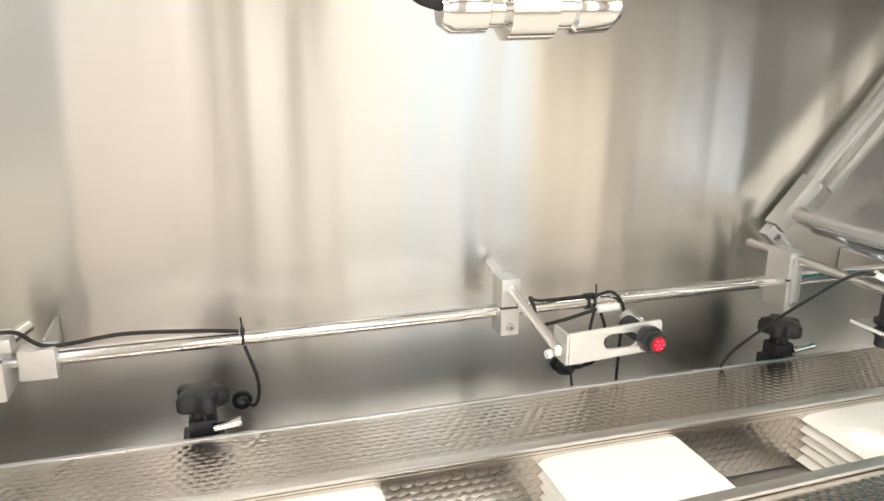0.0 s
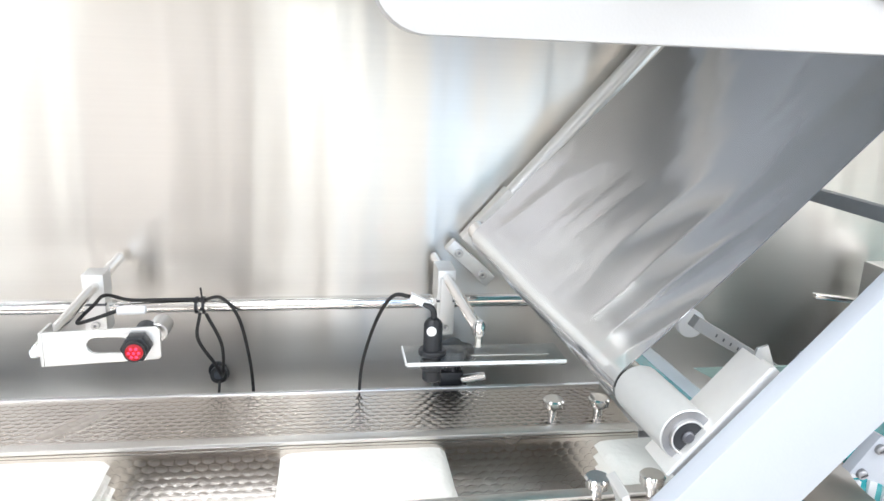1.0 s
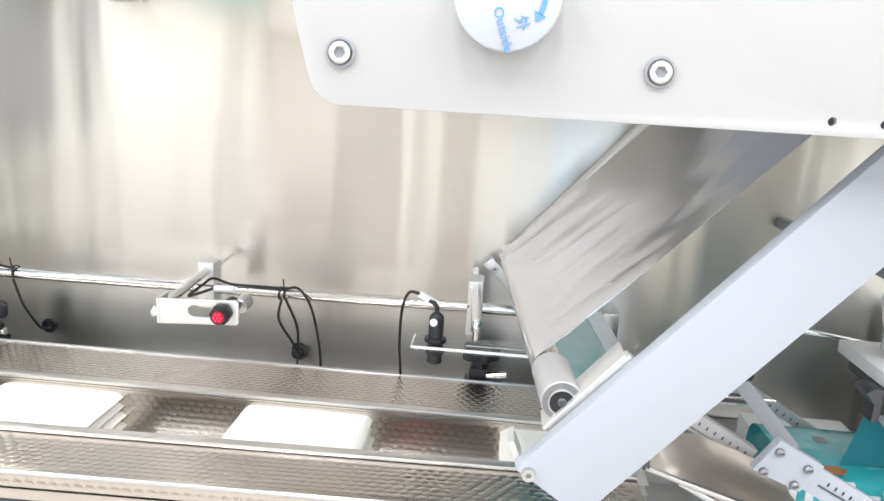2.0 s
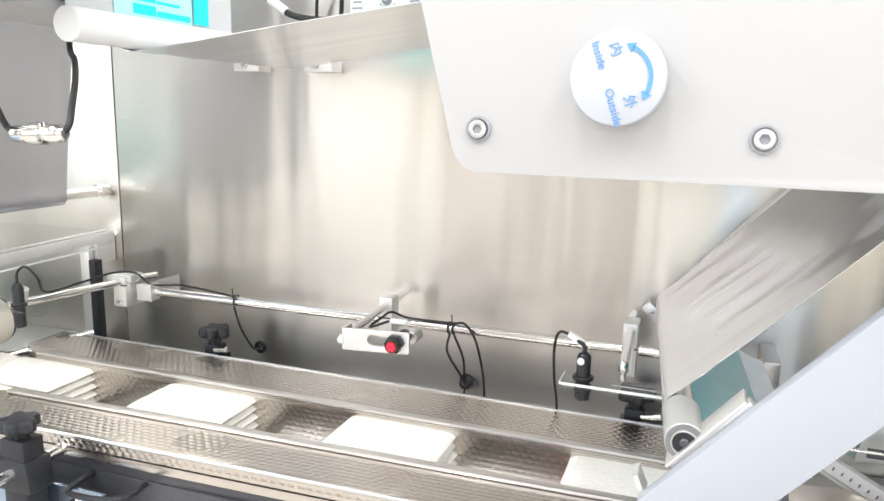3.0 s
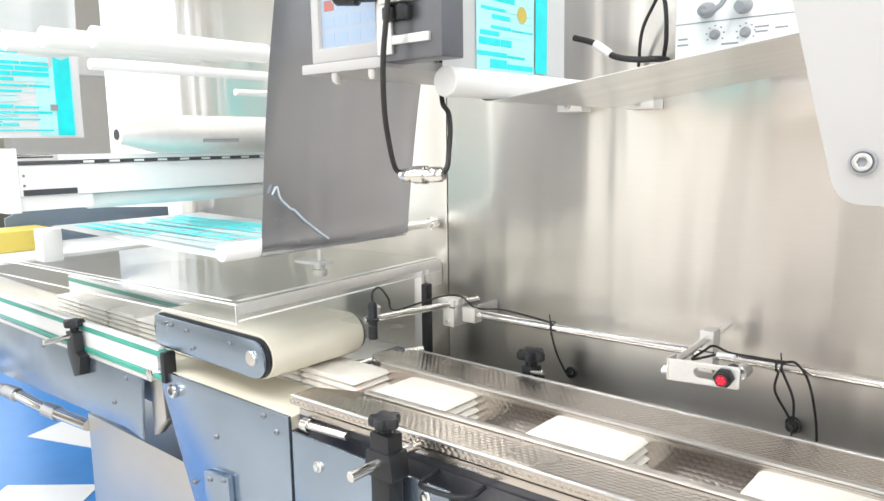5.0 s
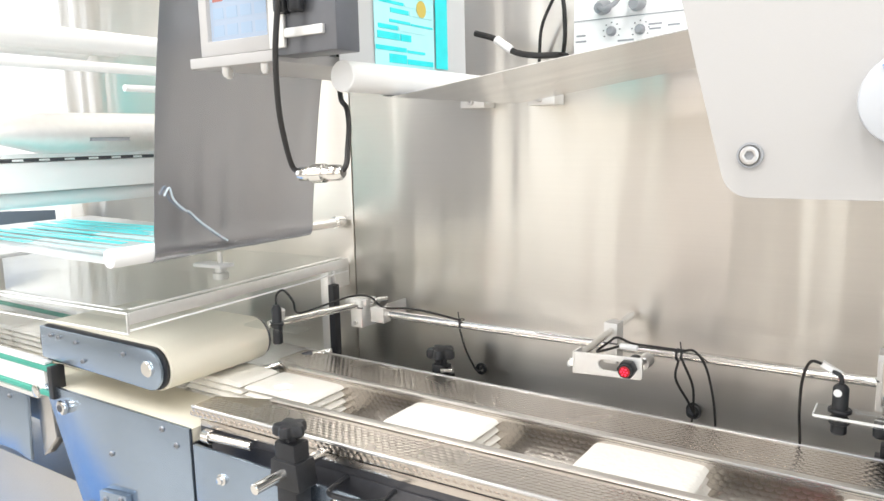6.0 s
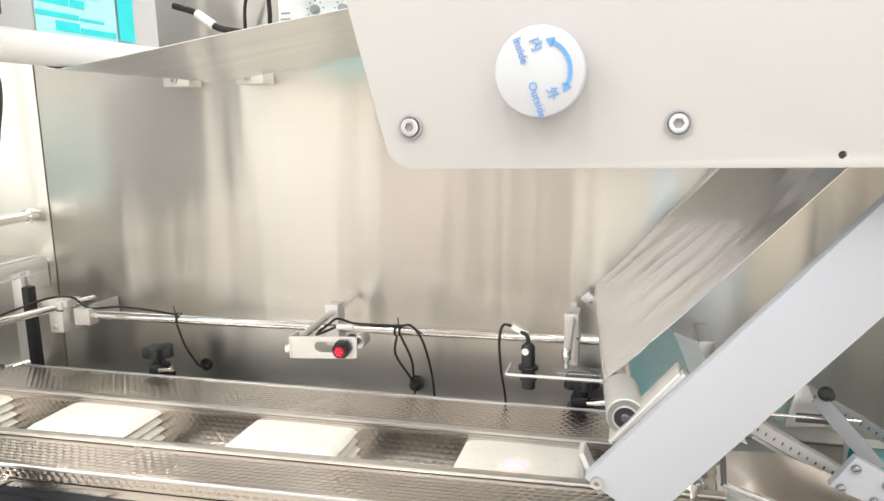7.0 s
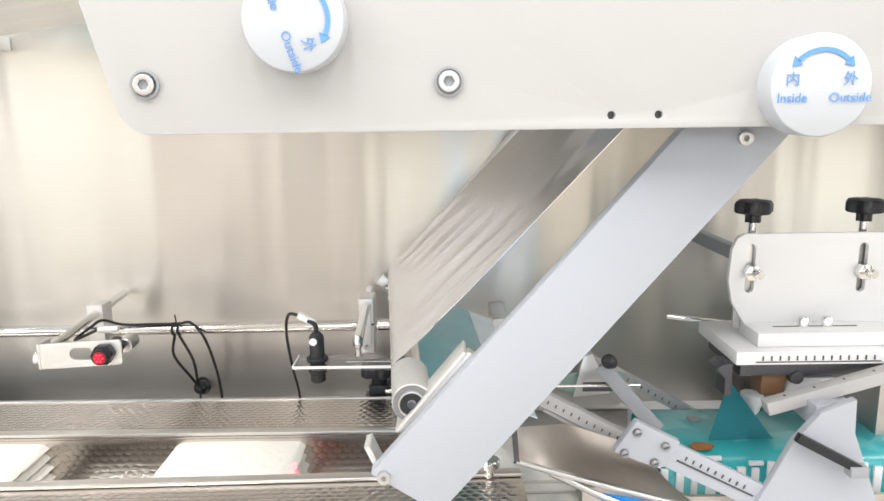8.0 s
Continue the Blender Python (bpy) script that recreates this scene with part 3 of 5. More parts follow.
part("cross_rod", rod((0.207, 0.045, 1.030), (0.214, -0.138, 1.027), 0.0046), CHROME, ts)
part("rod_screw", lathe((0.214, -0.140, 1.0147), (0.214, -0.140, 1.034), [(0, 0.003), (0.008, 0.003), (0.009, 0.0048), (0.016, 0.0048), (0.0193, 0.003)], 14), CHROME, ts)
hold = [(0.160, -0.166), (0.272, -0.166), (0.272, -0.136), (0.160, -0.136)]
part("holder_plate", prism(hold, "z", 1.010, 1.0145, 0.0005, holes=[[(0.206, -0.156), (0.262, -0.156), (0.262, -0.147), (0.206, -0.147)]]), ACRYLIC, ts, "clear plastic holder plate")
# Pale bars imitate light caught in the clear plate's cut edges.
part("edge_glint", box(0.160, 0.272, -0.1672, -0.1662, 1.0122, 1.0145, 0), WHITE_PLASTIC, ts)
part("edge_glint", box(0.206, 0.262, -0.1572, -0.1564, 1.0146, 1.0150, 0), ALU, ts)
part("edge_glint", box(0.1588, 0.1598, -0.166, -0.136, 1.0122, 1.0145, 0), WHITE_PLASTIC, ts)
tb = part("sensor_body", lathe((0.179, -0.152, 0.995), (0.179, -0.152, 1.041), [(0, 0.0055), (0.001, 0.0066), (0.042, 0.0066), (0.044, 0.0056), (0.046, 0.0035)], 24), BLACK, ts)
part("collar", rod((0.179, -0.152, 1.0145), (0.179, -0.152, 1.0185), 0.0098), BLACK, tb)
part("collar", rod((0.179, -0.152, 1.004), (0.179, -0.152, 1.0098), 0.0085), BLACK, tb)
part("sticker", prism(circle(0.177, 1.034, 0.0034, 18), "y", -0.1592, -0.1582), WHITE_PLASTIC, tb)
part("cable_neck", tube([(0.179, -0.152, 1.040), (0.179, -0.152, 1.045), (0.177, -0.152, 1.049), (0.172, -0.150, 1.051)], 0.0022), BLACK, ts)
part("cable_flag", bar((0.178, -0.151, 1.049), (0.163, -0.148, 1.056), 0.003, 0.0050), WHITE_PLASTIC, ts)
part("cable", tube([(0.164, -0.148, 1.0555), (0.152, -0.138, 1.053), (0.143, -0.110, 1.026), (0.136, -0.060, 0.975), (0.134, -0.025, 0.932), (0.134, -0.012, 0.88)], 0.0014), RUBBER, ts)

# the sensor at the rod's far end
ls = thing("tube_sensor", (-0.487, 0, ROD_Z), "small black tube sensor on a clear plate at the rod's end", "sensor", "sensors on the rod")
rod_clamp(ls, -0.487, 0.977, 1.020, -0.026, 0.010, 0.011)
part("clamp_top", box(-0.512, -0.470, -0.022, -0.006, 1.012, 1.022, 0.001), ALU, ls)
part("cross_rod", rod((-0.470, 0.03, 1.013), (-0.530, -0.165, 1.008), 0.0052), CHROME, ls)
part("rod_head", rod((-0.527, -0.150, 1.008), (-0.522, -0.150, 1.028), 0.008), ALU, ls)
part("holder_plate", box(-0.57, -0.468, -0.175, -0.145, 1.003, 1.0065, 0.0005), ACRYLIC, ls, "clear plastic holder plate")
lb = part("sensor_body", lathe((-0.520, -0.158, 0.980), (-0.520, -0.158, 1.036), [(0, 0.006), (0.001, 0.007), (0.05, 0.007), (0.056, 0.004)], 20), BLACK, ls)
part("collar", rod((-0.520, -0.158, 1.006), (-0.520, -0.158, 1.011), 0.0095), BLACK, lb)
part("cable", tube([(-0.520, -0.158, 1.034), (-0.520, -0.156, 1.050), (-0.512, -0.150, 1.056), (-0.503, -0.142, 1.040), (-0.505, -0.130, 1.020), (-0.500, -0.080, 1.022),
                    (-0.492, -0.030, 1.026), (-0.470, -0.012, 1.024), (-0.450, -0.004, 1.008), (-0.40, -0.003, 1.0115), (-0.35, -0.004, 1.009), (-0.315, -0.005, 1.0055)], 0.0016), RUBBER, ls)
part("cable", tube([(-0.311, -0.0075, 0.993), (-0.303, -0.006, 0.965), (-0.302, 0.010, 0.940), (-0.306, 0.030, 0.922), (-0.313, 0.056, 0.916)], 0.0015), RUBBER, ls)

# ---------- white front plate with dials ----------
PY = -0.382
PB = 1.2230                                       # its lower edge
corner = [(0.1395 + 0.018 * math.cos(a), PB + 0.018 + 0.018 * math.sin(a)) for a in [radians(d) for d in range(195, 271, 12)]]
outline = [(0.0665, 1.455), (0.107, 1.294)] + corner + [(1.3, PB), (1.3, 1.455)]
fp = thing("front_plate", (0.5, PY, PB), "large white painted machine plate with two dials", "machine plate")
dial_holes = [circle(0.383, 1.230, 0.0022, 12), circle(0.408, 1.230, 0.0022, 12)]
part("plate", prism(outline, "y", PY, PY + 0.014, 0.0012, holes=dial_holes), WHITE, fp)
for hx, hz in ((0.383, 1.230), (0.408, 1.230)):
    part("hole_bottom", prism(circle(hx, hz, 0.0024, 12), "y", PY + 0.004, PY + 0.006), DARK, fp)
for bx, bz in ((0.1385, 1.249), (0.2975, 1.2485)):
    socket_screw(fp, bx, PY - 0.0006, bz, 0.0072, "plate_screw", True)


def dial(x, z, turn, ):
    d = thing("setting_dial", (x, PY, z), "round white plastic dial with blue arrow and lettering", "dial", "plate dials")
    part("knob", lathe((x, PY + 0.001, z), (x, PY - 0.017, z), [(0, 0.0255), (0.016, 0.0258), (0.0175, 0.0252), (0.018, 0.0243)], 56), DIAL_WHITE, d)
    f = Matrix.Translation((x, PY - 0.0172, z)) @ Matrix.Rotation(radians(90), 4, "X") @ Matrix.Rotation(radians(turn), 4, "Z")

    def flat(name, pts):
        bm = bmesh.new()
        lo = [bm.verts.new(f @ Vector((px, py, 0.0))) for px, py in pts]
        hi = [bm.verts.new(f @ Vector((px, py, 0.0004))) for px, py in pts]
        bm.faces.new(hi)
        for i in range(len(pts)):
            bm.faces.new((lo[i - 1], lo[i], hi[i], hi[i - 1]))
        part(name, bm, BLUE_INK, d, smooth=False)
    for a, b in ((44, 90), (90, 136)):
        arc = [(0.0187 * math.cos(radians(t)), 0.0187 * math.sin(radians(t))) for t in range(a, b + 1, 2)]
        inner = [(0.0164 * math.cos(radians(t)), 0.0164 * math.sin(radians(t))) for t in range(b, a - 1, -2)]
        flat("arrow_arc", arc + inner)
    for t0, s in ((45, -1), (135, 1)):
        e = Vector((math.cos(radians(t0)), math.sin(radians(t0)), 0))
        tn = Vector((-e.y, e.x, 0)) * s
        flat("arrow_head", [tuple((e * 0.0205)[:2]), tuple((e * 0.0176 + tn * 0.0045)[:2]), tuple((e * 0.0146)[:2])])
    lettering("lettering", "\u5185", 0.0075, f @ Matrix.Translation((-0.0148, 0.0028, 0.0003)), BLUE_INK, d)
    lettering("lettering", "\u5916", 0.0075, f @ Matrix.Translation((0.0142, 0.0028, 0.0004)), BLUE_INK, d)
    lettering("lettering", "Inside", 0.0066, f @ Matrix.Translation((-0.0146, -0.0062, 0.0004)), BLUE_INK, d)
    lettering("lettering", "Outside", 0.0066, f @ Matrix.Translation((0.0146, -0.0062, 0.0004)), BLUE_INK, d)


dial(0.2205, 1.279, -71)
dial(0.484, 1.2435, 0)

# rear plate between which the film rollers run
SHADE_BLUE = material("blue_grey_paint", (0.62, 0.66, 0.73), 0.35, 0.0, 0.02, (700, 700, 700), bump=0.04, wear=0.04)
rp = thing("rear_plate", (0.5, 0.01, 1.27), "pale blue-grey rear machine plate behind the film rollers", "machine plate")
part("plate", box(0.06, 1.3, 0.0, 0.014, 1.272, 1.50, 0.001), SHADE_BLUE, rp)
part("rail", box(0.06, 1.3, -0.03, -0.0002, 1.272, 1.284, 0.001), ALU, rp)

def skew(bm):
    """The lower roller and its film stand slightly askew to the machine: the rear end lies upstream."""
    m = Matrix(((1, -0.082, 0, -0.082 * 0.335), (0, 1, 0, 0), (0, 0.03, 1, 0.03 * 0.335), (0, 0, 0, 1)))
    bmesh.ops.transform(bm, matrix=m, verts=bm.verts)
    return bm


# ---------- slanted film arm ----------
BAR_ALU = material("bright_aluminium_tube", (0.86, 0.86, 0.85), 0.32, 0.8, 0.03, (60, 60, 60), wear=0.03)
arm = thing("roller_carrier", (0.25, -0.34, 0.98), "slanted white arm plates carrying the lower film roller", "machine arm")
AY = -0.355
a_out = [(0.246, 1.012), (0.2885, 0.984), (0.536, 1.27), (0.4725, 1.27)]
part("front_arm", prism(a_out, "y", AY, AY + 0.012, 0.0012), PALE, arm)
part("arm_flange", bar((0.262, -0.331, 1.034), (0.306, -0.331, 1.086), 0.024, 0.0022, 0.0004), ALU, arm)
part("arm_edge_strip", bar((0.268, -0.336, 1.031), (0.312, -0.336, 1.083), 0.010, 0.010, 0.001), ALU, arm)
part("end_tab", bar((0.249, -0.333, 1.010), (0.243, -0.333, 1.024), 0.018, 0.0035, 0.0006), ALU, arm)
for sx, sz in ((0.2545, 1.0105), (0.281, 0.9895), (0.465, 1.216)):
    socket_screw(arm, sx, AY - 0.0006, sz, 0.0042, "arm_screw")
part("back_bar", rod((0.279, 0.045, 1.0915), (0.62, 0.045, 1.485), 0.0085, 28), BAR_ALU, arm)
part("back_bar_rail", bar((0.285, 0.028, 1.084), (0.62, 0.028, 1.470), 0.004, 0.009, 0.0005), ALU, arm)
part("bar_end_block", bar((0.238, 0.046, 1.044), (0.280, 0.046, 1.0925), 0.018, 0.018, 0.0015), ALU, arm)
jaw = part("bearing_jaw", bar((0.2195, 0.037, 1.0455), (0.260, 0.037, 1.0085), 0.012, 0.013, 0.0015), ALU, arm)
for sx, sz in ((0.228, 1.0378), (0.2515, 1.0163)):
    socket_screw(jaw, sx, 0.0305, sz, 0.004)

SLEEVE = material("light_grey_sleeve", (0.47, 0.47, 0.455), 0.4, 0.2, 0.04, (200, 200, 200), wear=0.05)
roller = thing("film_roller", (0.264, -0.15, 1.055), "slim steel film roller with a wide front sleeve", "roller")
RX, RZ = 0.272, 1.051
part("tube", skew(rod((RX, 0.02, RZ), (RX, -0.290, RZ), 0.0095, 28)), CHROME, roller)
part("sleeve", skew(rod((RX, -0.290, RZ), (RX, -0.3375, RZ), 0.0130, 32, 0.0006)), SLEEVE, roller)
part("end_face", skew(prism(circle(RX, RZ, 0.0124, 32), "y", -0.3381, -0.3374, 0.0)), DULL_SCREW, roller)
part("bearing_ring", prism(circle(RX, RZ, 0.0088, 28), "y", -0.3400, -0.3370, 0.0006, holes=[circle(RX, RZ, 0.0076, 28)]), STEEL, roller)
part("bearing_seal", prism(circle(RX, RZ, 0.0074, 24), "y", -0.3388, -0.3370), BLACK, roller)
part("spindle", rod((RX, -0.337, RZ), (RX, -0.3405, RZ), 0.0030), DARK, roller)

sl = thing("silver_film_web", (0.35, -0.15, 1.06), "wrinkled silver packaging film running down to the roller", "film")
part("web", skew(web([(RX + 0.003, RZ - 0.0128), (RX - 0.006, RZ - 0.0115), (RX - 0.0125, RZ - 0.003), (RX - 0.011, RZ + 0.006), (RX - 0.004, RZ + 0.0138), (0.284, RZ + 0.0285), (0.30, RZ + 0.045), (0.32, RZ + 0.066), (0.35, RZ + 0.0975), (0.42, RZ + 0.171), (0.62, RZ + 0.381)], -0.288, -0.006, 0.0006, 150, 0.0007, fan=(0.0026, RZ + 0.050, 0.034))), FILM, sl)

aq = thing("printed_film_web", (0.32, -0.13, 1.0), "aqua printed packaging film running from the roller to the folder", "film")
part("web", skew(web([(RX + 0.0035, RZ - 0.0128), (0.30, 1.028), (0.322, 1.018), (0.345, 1.009)], -0.268, -0.010, 0.0006, 30, 0.0008)), AQUA_SOLID, aq)
part("pale_margin", skew(web([(0.3455, 1.0088), (0.352, 1.0062), (0.360, 1.003), (0.370, 0.999)], -0.252, -0.012, 0.0006, 30, 0.0008)), PALE_FILM, aq, "pale unprinted margin of the film")

# ---------- folding station ----------
SY = -0.2


def ruler(parent, p0, p1, n, side, out, mat=DARK):
    """Short engraved marks between p0 and p1, standing along side, proud along out."""
    p0, p1, sd, o = Vector(p0), Vector(p1), Vector(side), Vector(out)
    for i in range(n):
        c = p0 + (p1 - p0) * (i + 0.5) / n + o
        part("mark", bar(c - sd * 0.5, c + sd * 0.5, 0.0009, 0.0009, 0), mat, parent)


former = thing("film_former", (0.58, SY, 1.03), "white slotted former plate on a ruled block with star grips", "film former")
f_out = [(0.533, 1.130), (0.527, 1.126), (0.5235, 1.117), (0.522, 1.092), (0.526, 1.073), (0.539, 1.052), (0.700, 1.052), (0.713, 1.073), (0.716, 1.092), (0.714, 1.117), (0.711, 1.126), (0.705, 1.130)]
f_slots = [[(z, x) for x, z in stadium(1.085, 1.118, cx, 0.0036, 6)] for cx in (0.539, 0.629)]
part("plate", prism(f_out, "y", SY, SY + 0.005, 0.0006, holes=f_slots), WHITE_PLASTIC, former)
for cx in (0.539, 0.629):
    s = part("bolt", prism(circle(cx, 1.099, 0.0068, 6), "y", SY - 0.007, SY - 0.0002, 0.0008), CHROME, former)
    part("bolt_end", rod((cx + 0.002, SY - 0.006, 1.099), (cx + 0.003, SY - 0.013, 1.0985), 0.0038), CHROME, s)
    part("stem", rod((cx + 0.005, SY + 0.013, 1.05), (cx + 0.005, SY + 0.013, 1.146), 0.0032), CHROME, former)
    part("star_grip", star(cx + 0.005, SY + 0.013, 1.1375, 0.0158, 6), BLACK, former)
# Backing added to keep the bright wall out of the slots; no known part.
part("slot_backing", box(0.530, 0.70, SY + 0.0062, SY + 0.009, 1.05, 1.128, 0.001), STEEL, former)
top = part("clamp_block", prism([(0.536, 1.0455), (0.66, 1.0455), (0.66, 1.0565), (0.536, 1.0565)], "y", SY - 0.030, SY + 0.006, 0.001), WHITE_PLASTIC, former)
for cx in (0.579, 0.598):
    part("cap_screw", lathe((cx, SY - 0.012, 1.056), (cx, SY - 0.012, 1.0645), [(0, 0.0042), (0.007, 0.0042), (0.0085, 0.0034)], 16), CHROME, top)
part("slot_line", box(0.555, 0.622, SY - 0.013, SY - 0.0115, 1.0563, 1.0569, 0), DARK, top)
base = part("ruled_block", prism([(0.516, 1.0345), (0.76, 1.0345), (0.76, 1.0452), (0.516, 1.0452)], "y", SY - 0.040, SY + 0.045, 0.001), WHITE_PLASTIC, former)
ruler(base, (0.533, SY - 0.0402, 1.040), (0.625, SY - 0.0402, 1.040), 14, (0, 0, 0.0036), (0, -0.0003, 0))
part("ruler_line", box(0.531, 0.627, SY - 0.0407, SY - 0.040, 1.0366, 1.0373, 0), DARK, base)
part("under_rail", box(0.522, 0.76, SY - 0.034, SY + 0.035, 1.0235, 1.0335, 0.001), DARK, former)
part("side_hook", prism([(0.508, 1.034), (0.5155, 1.034), (0.5155, 1.008), (0.510, 1.008), (0.510, 1.022), (0.503, 1.030)], "y", SY - 0.036, SY - 0.016, 0.0008), DARK, former)
part("phenolic_block", box(0.541, 0.560, SY - 0.030, SY - 0.010, 1.006, 1.0232, 0.001), BROWN, former)
part("phenolic_knob", lathe((0.566, SY - 0.036, 1.022), (0.566, SY - 0.028, 1.022), [(0, 0.005), (0.006, 0.006), (0.008, 0.005)], 16), DARK, former)
part("white_insert", box(0.566, 0.604, SY - 0.02, SY + 0.02, 1.002, 1.016, 0.001), WHITE_PLASTIC, former)
part("support_post", box(0.66, 0.70, -0.19, 0.04, 0.86, 1.0233, 0.002), STEEL, former)
part("back_arm", bar((0.536, 0.058, 1.106), (0.548, -0.195, 1.105), 0.010, 0.012, 0.001, (1, 0, 0)), GREY, former)
part("pointer_rod", bar((0.505, -0.098, 1.033), (0.585, -0.11, 1.025), 0.007, 0.004, 0.0008), CHROME, former)

former.location += Vector((0.001, 0.0, 0.003))

# wrapped pack tube and the film folded up to it
tb2 = thing("wrapped_film_tube", (0.6, -0.165, 0.87), "aqua printed film folded into a tube round the packs", "film")
prof = [(-0.165 + 0.0535 * math.copysign(abs(math.cos(a)) ** 0.45, math.cos(a)), 0.913 + 0.0425 * math.copysign(abs(math.sin(a)) ** 0.5, math.sin(a)))
        for a in [2 * math.pi * i / 36 for i in range(36)]]
part("tube", prism(prof, "x", 0.472, 1.2, 0, holes=[[(-0.165 + (y + 0.165) * 0.985, 0.913 + (z - 0.913) * 0.985) for y, z in prof]]), AQUA, tb2)
bm = bmesh.new()
tri = [bm.verts.new(p) for p in ((0.516, -0.195, 0.954), (0.533, -0.190, 1.006), (0.572, -0.195, 0.954))]
bm.faces.new(tri)
bmesh.ops.solidify(bm, geom=list(bm.faces), thickness=0.0006)
part("raised_fold", bm, AQUA_SOLID, tb2, smooth=False)
part("orange_print", prism([(0.497, -0.212), (0.503, -0.2135), (0.513, -0.2125), (0.517, -0.207), (0.512, -0.202), (0.502, -0.2015), (0.497, -0.206)], "z", 0.9545, 0.9562), material("orange_ink", (0.30, 0.12, 0.03), 0.35), tb2)
random.seed(4)
for i in range(19):
    bx = 0.470 + 0.0125 * i
    w, z1 = random.uniform(0.005, 0.0085), random.uniform(0.9455, 0.9525)
    part("white_print", box(bx, bx + w, -0.2200, -0.2170, 0.905, z1 - 0.006, 0.0003), WHITE_PLASTIC, tb2)
    if i % 3 == 0:
        part("white_print", box(bx - 0.002, bx + w + 0.004, -0.2180, -0.2145, z1 - 0.004, z1 - 0.001, 0.0003), WHITE_PLASTIC, tb2)
part("dark_print", box(0.512, 0.522, -0.16, -0.15, 0.9550, 0.9560, 0), GREY, tb2)

# slanted bars of the folder
folder = thing("film_folder", (0.45, -0.25, 0.9), "slanted white ruled folder bars and steel plough plates", "film folder")
p = part("joint_plate", prism([(0.417, 0.984), (0.433, 1.008), (0.466, 0.991), (0.452, 0.970)], "y", -0.274, -0.266, 0.001), PALE, folder)
for sx, sz in ((0.4335, 0.9995), (0.4545, 0.9885), (0.4245, 0.9835), (0.447, 0.9755)):
    pan_screw(p, sx, -0.2745, sz, 0.0033)
rb = part("ruled_bar", bar((0.452, -0.270, 0.984), (0.60, -0.270, 0.908), 0.006, 0.020, 0.001), PALE, folder)
ruler(rb, (0.468, -0.2733, 0.979), (0.518, -0.2733, 0.953), 9, (0.0012, 0, 0.0026), (0, -0.0002, 0))
part("scale_frame", bar((0.464, -0.2734, 0.9765), (0.522, -0.2734, 0.947), 0.0008, 0.0012, 0), DARK, rb)
mb = part("ruled_bar", bar((0.366, -0.205, 1.003), (0.442, -0.205, 0.962), 0.012, 0.012, 0.0008), WHITE, folder)
ruler(mb, (0.374, -0.2113, 0.9985), (0.438, -0.2113, 0.9635), 10, (0.001, 0, 0.0025), (0, -0.0001, 0))
part("bar_lip", bar((0.374, -0.203, 0.989), (0.438, -0.203, 0.954), 0.010, 0.003, 0.0004), WHITE, folder)
fb = part("ruled_bar", bar((0.395, -0.110, 1.020), (0.545, -0.112, 0.934), 0.010, 0.010, 0.0008), WHITE, folder)
ruler(fb, (0.41, -0.1153, 1.011), (0.53, -0.1173, 0.942), 18, (0.001, 0, 0.0025), (0, -0.0001, 0))
part("bar_tip", bar((0.520, -0.124, 0.944), (0.552, -0.124, 0.932), 0.006, 0.007, 0.001), BLACK, fb)
part("white_disc", prism(circle(0.421, 0.998, 0.0125, 28), "y", -0.062, -0.055, 0.001), WHITE_PLASTIC, folder)
part("pivot_lever", bar((0.421, -0.205, 1.026), (0.464, -0.225, 0.978), 0.004, 0.012, 0.001), GREY, folder)
part("lever_knob", lathe((0.430, -0.200, 1.026), (0.424, -0.214, 1.034), [(0, 0.004), (0.003, 0.006), (0.011, 0.006), (0.013, 0.004)], 14), BLACK, folder)
part("thin_rod", rod((0.366, -0.200, 1.0065), (0.456, -0.200, 1.0065), 0.0013), CHROME, folder)
part("green_plate", prism([(0.37, 1.004), (0.45, 1.004), (0.45, 0.985), (0.405, 0.985)], "y", -0.165, -0.163, 0), material("pale_green_plate", (0.35, 0.48, 0.44), 0.3, 0.3, 0.05), folder)
part("perforated_strip", box(0.41, 0.446, -0.188, -0.186, 0.9965, 1.0045, 0.0004), DARK, folder)
part("cone_plate", prism([(0.405, 0.985), (0.413, 1.022), (0.421, 1.024), (0.437, 0.988)], "y", -0.172, -0.1695, 0.0004), ALU, folder)
# plough sheet at the channel's end
PLOUGH = material("worn_plough_steel", (0.58, 0.53, 0.48), 0.4, 0.9, 0.06, (60, 60, 60), wear=0.15, rough_var=0.08)
bm = bmesh.new()
rows = []
for i in range(15):
    u = i / 14
    low = Vector((0.347 + 0.135 * u, -0.262 - 0.006 * u, 0.973 - 0.037 * u))
    top = Vector((0.344 + 0.108 * u, -0.262 + 0.040 * min(1.0, 2.4 * u), 0.999 - 0.038 * u))
    rows.append([bm.verts.new(low.lerp(top, v) + Vector((0.002, 0.010 * math.sin(math.pi * v) * u, -0.008 * math.sin(math.pi * v) * u))) for v in [k / 8 for k in range(9)]])
for a, b in zip(rows, rows[1:]):
    for k in range(8):
        bm.faces.new((a[k], a[k + 1], b[k + 1], b[k]))
bmesh.ops.solidify(bm, geom=list(bm.faces), thickness=0.0012)
part("plough_sheet", bm, PLOUGH, folder)
part("plough_edge", bar((0.3465, -0.264, 0.972), (0.3440, -0.264, 1.002), 0.003, 0.004, 0.0006), DARK, folder)
part("plough_rim", tube([(0.346, -0.264, 0.972), (0.40, -0.267, 0.9565), (0.482, -0.270, 0.9345)], 0.0020), STEEL, folder)
part("guide_strip", tube([(0.372, -0.262, 0.9615), (0.42, -0.275, 0.944), (0.486, -0.285, 0.922)], 0.0024), STEEL, folder)
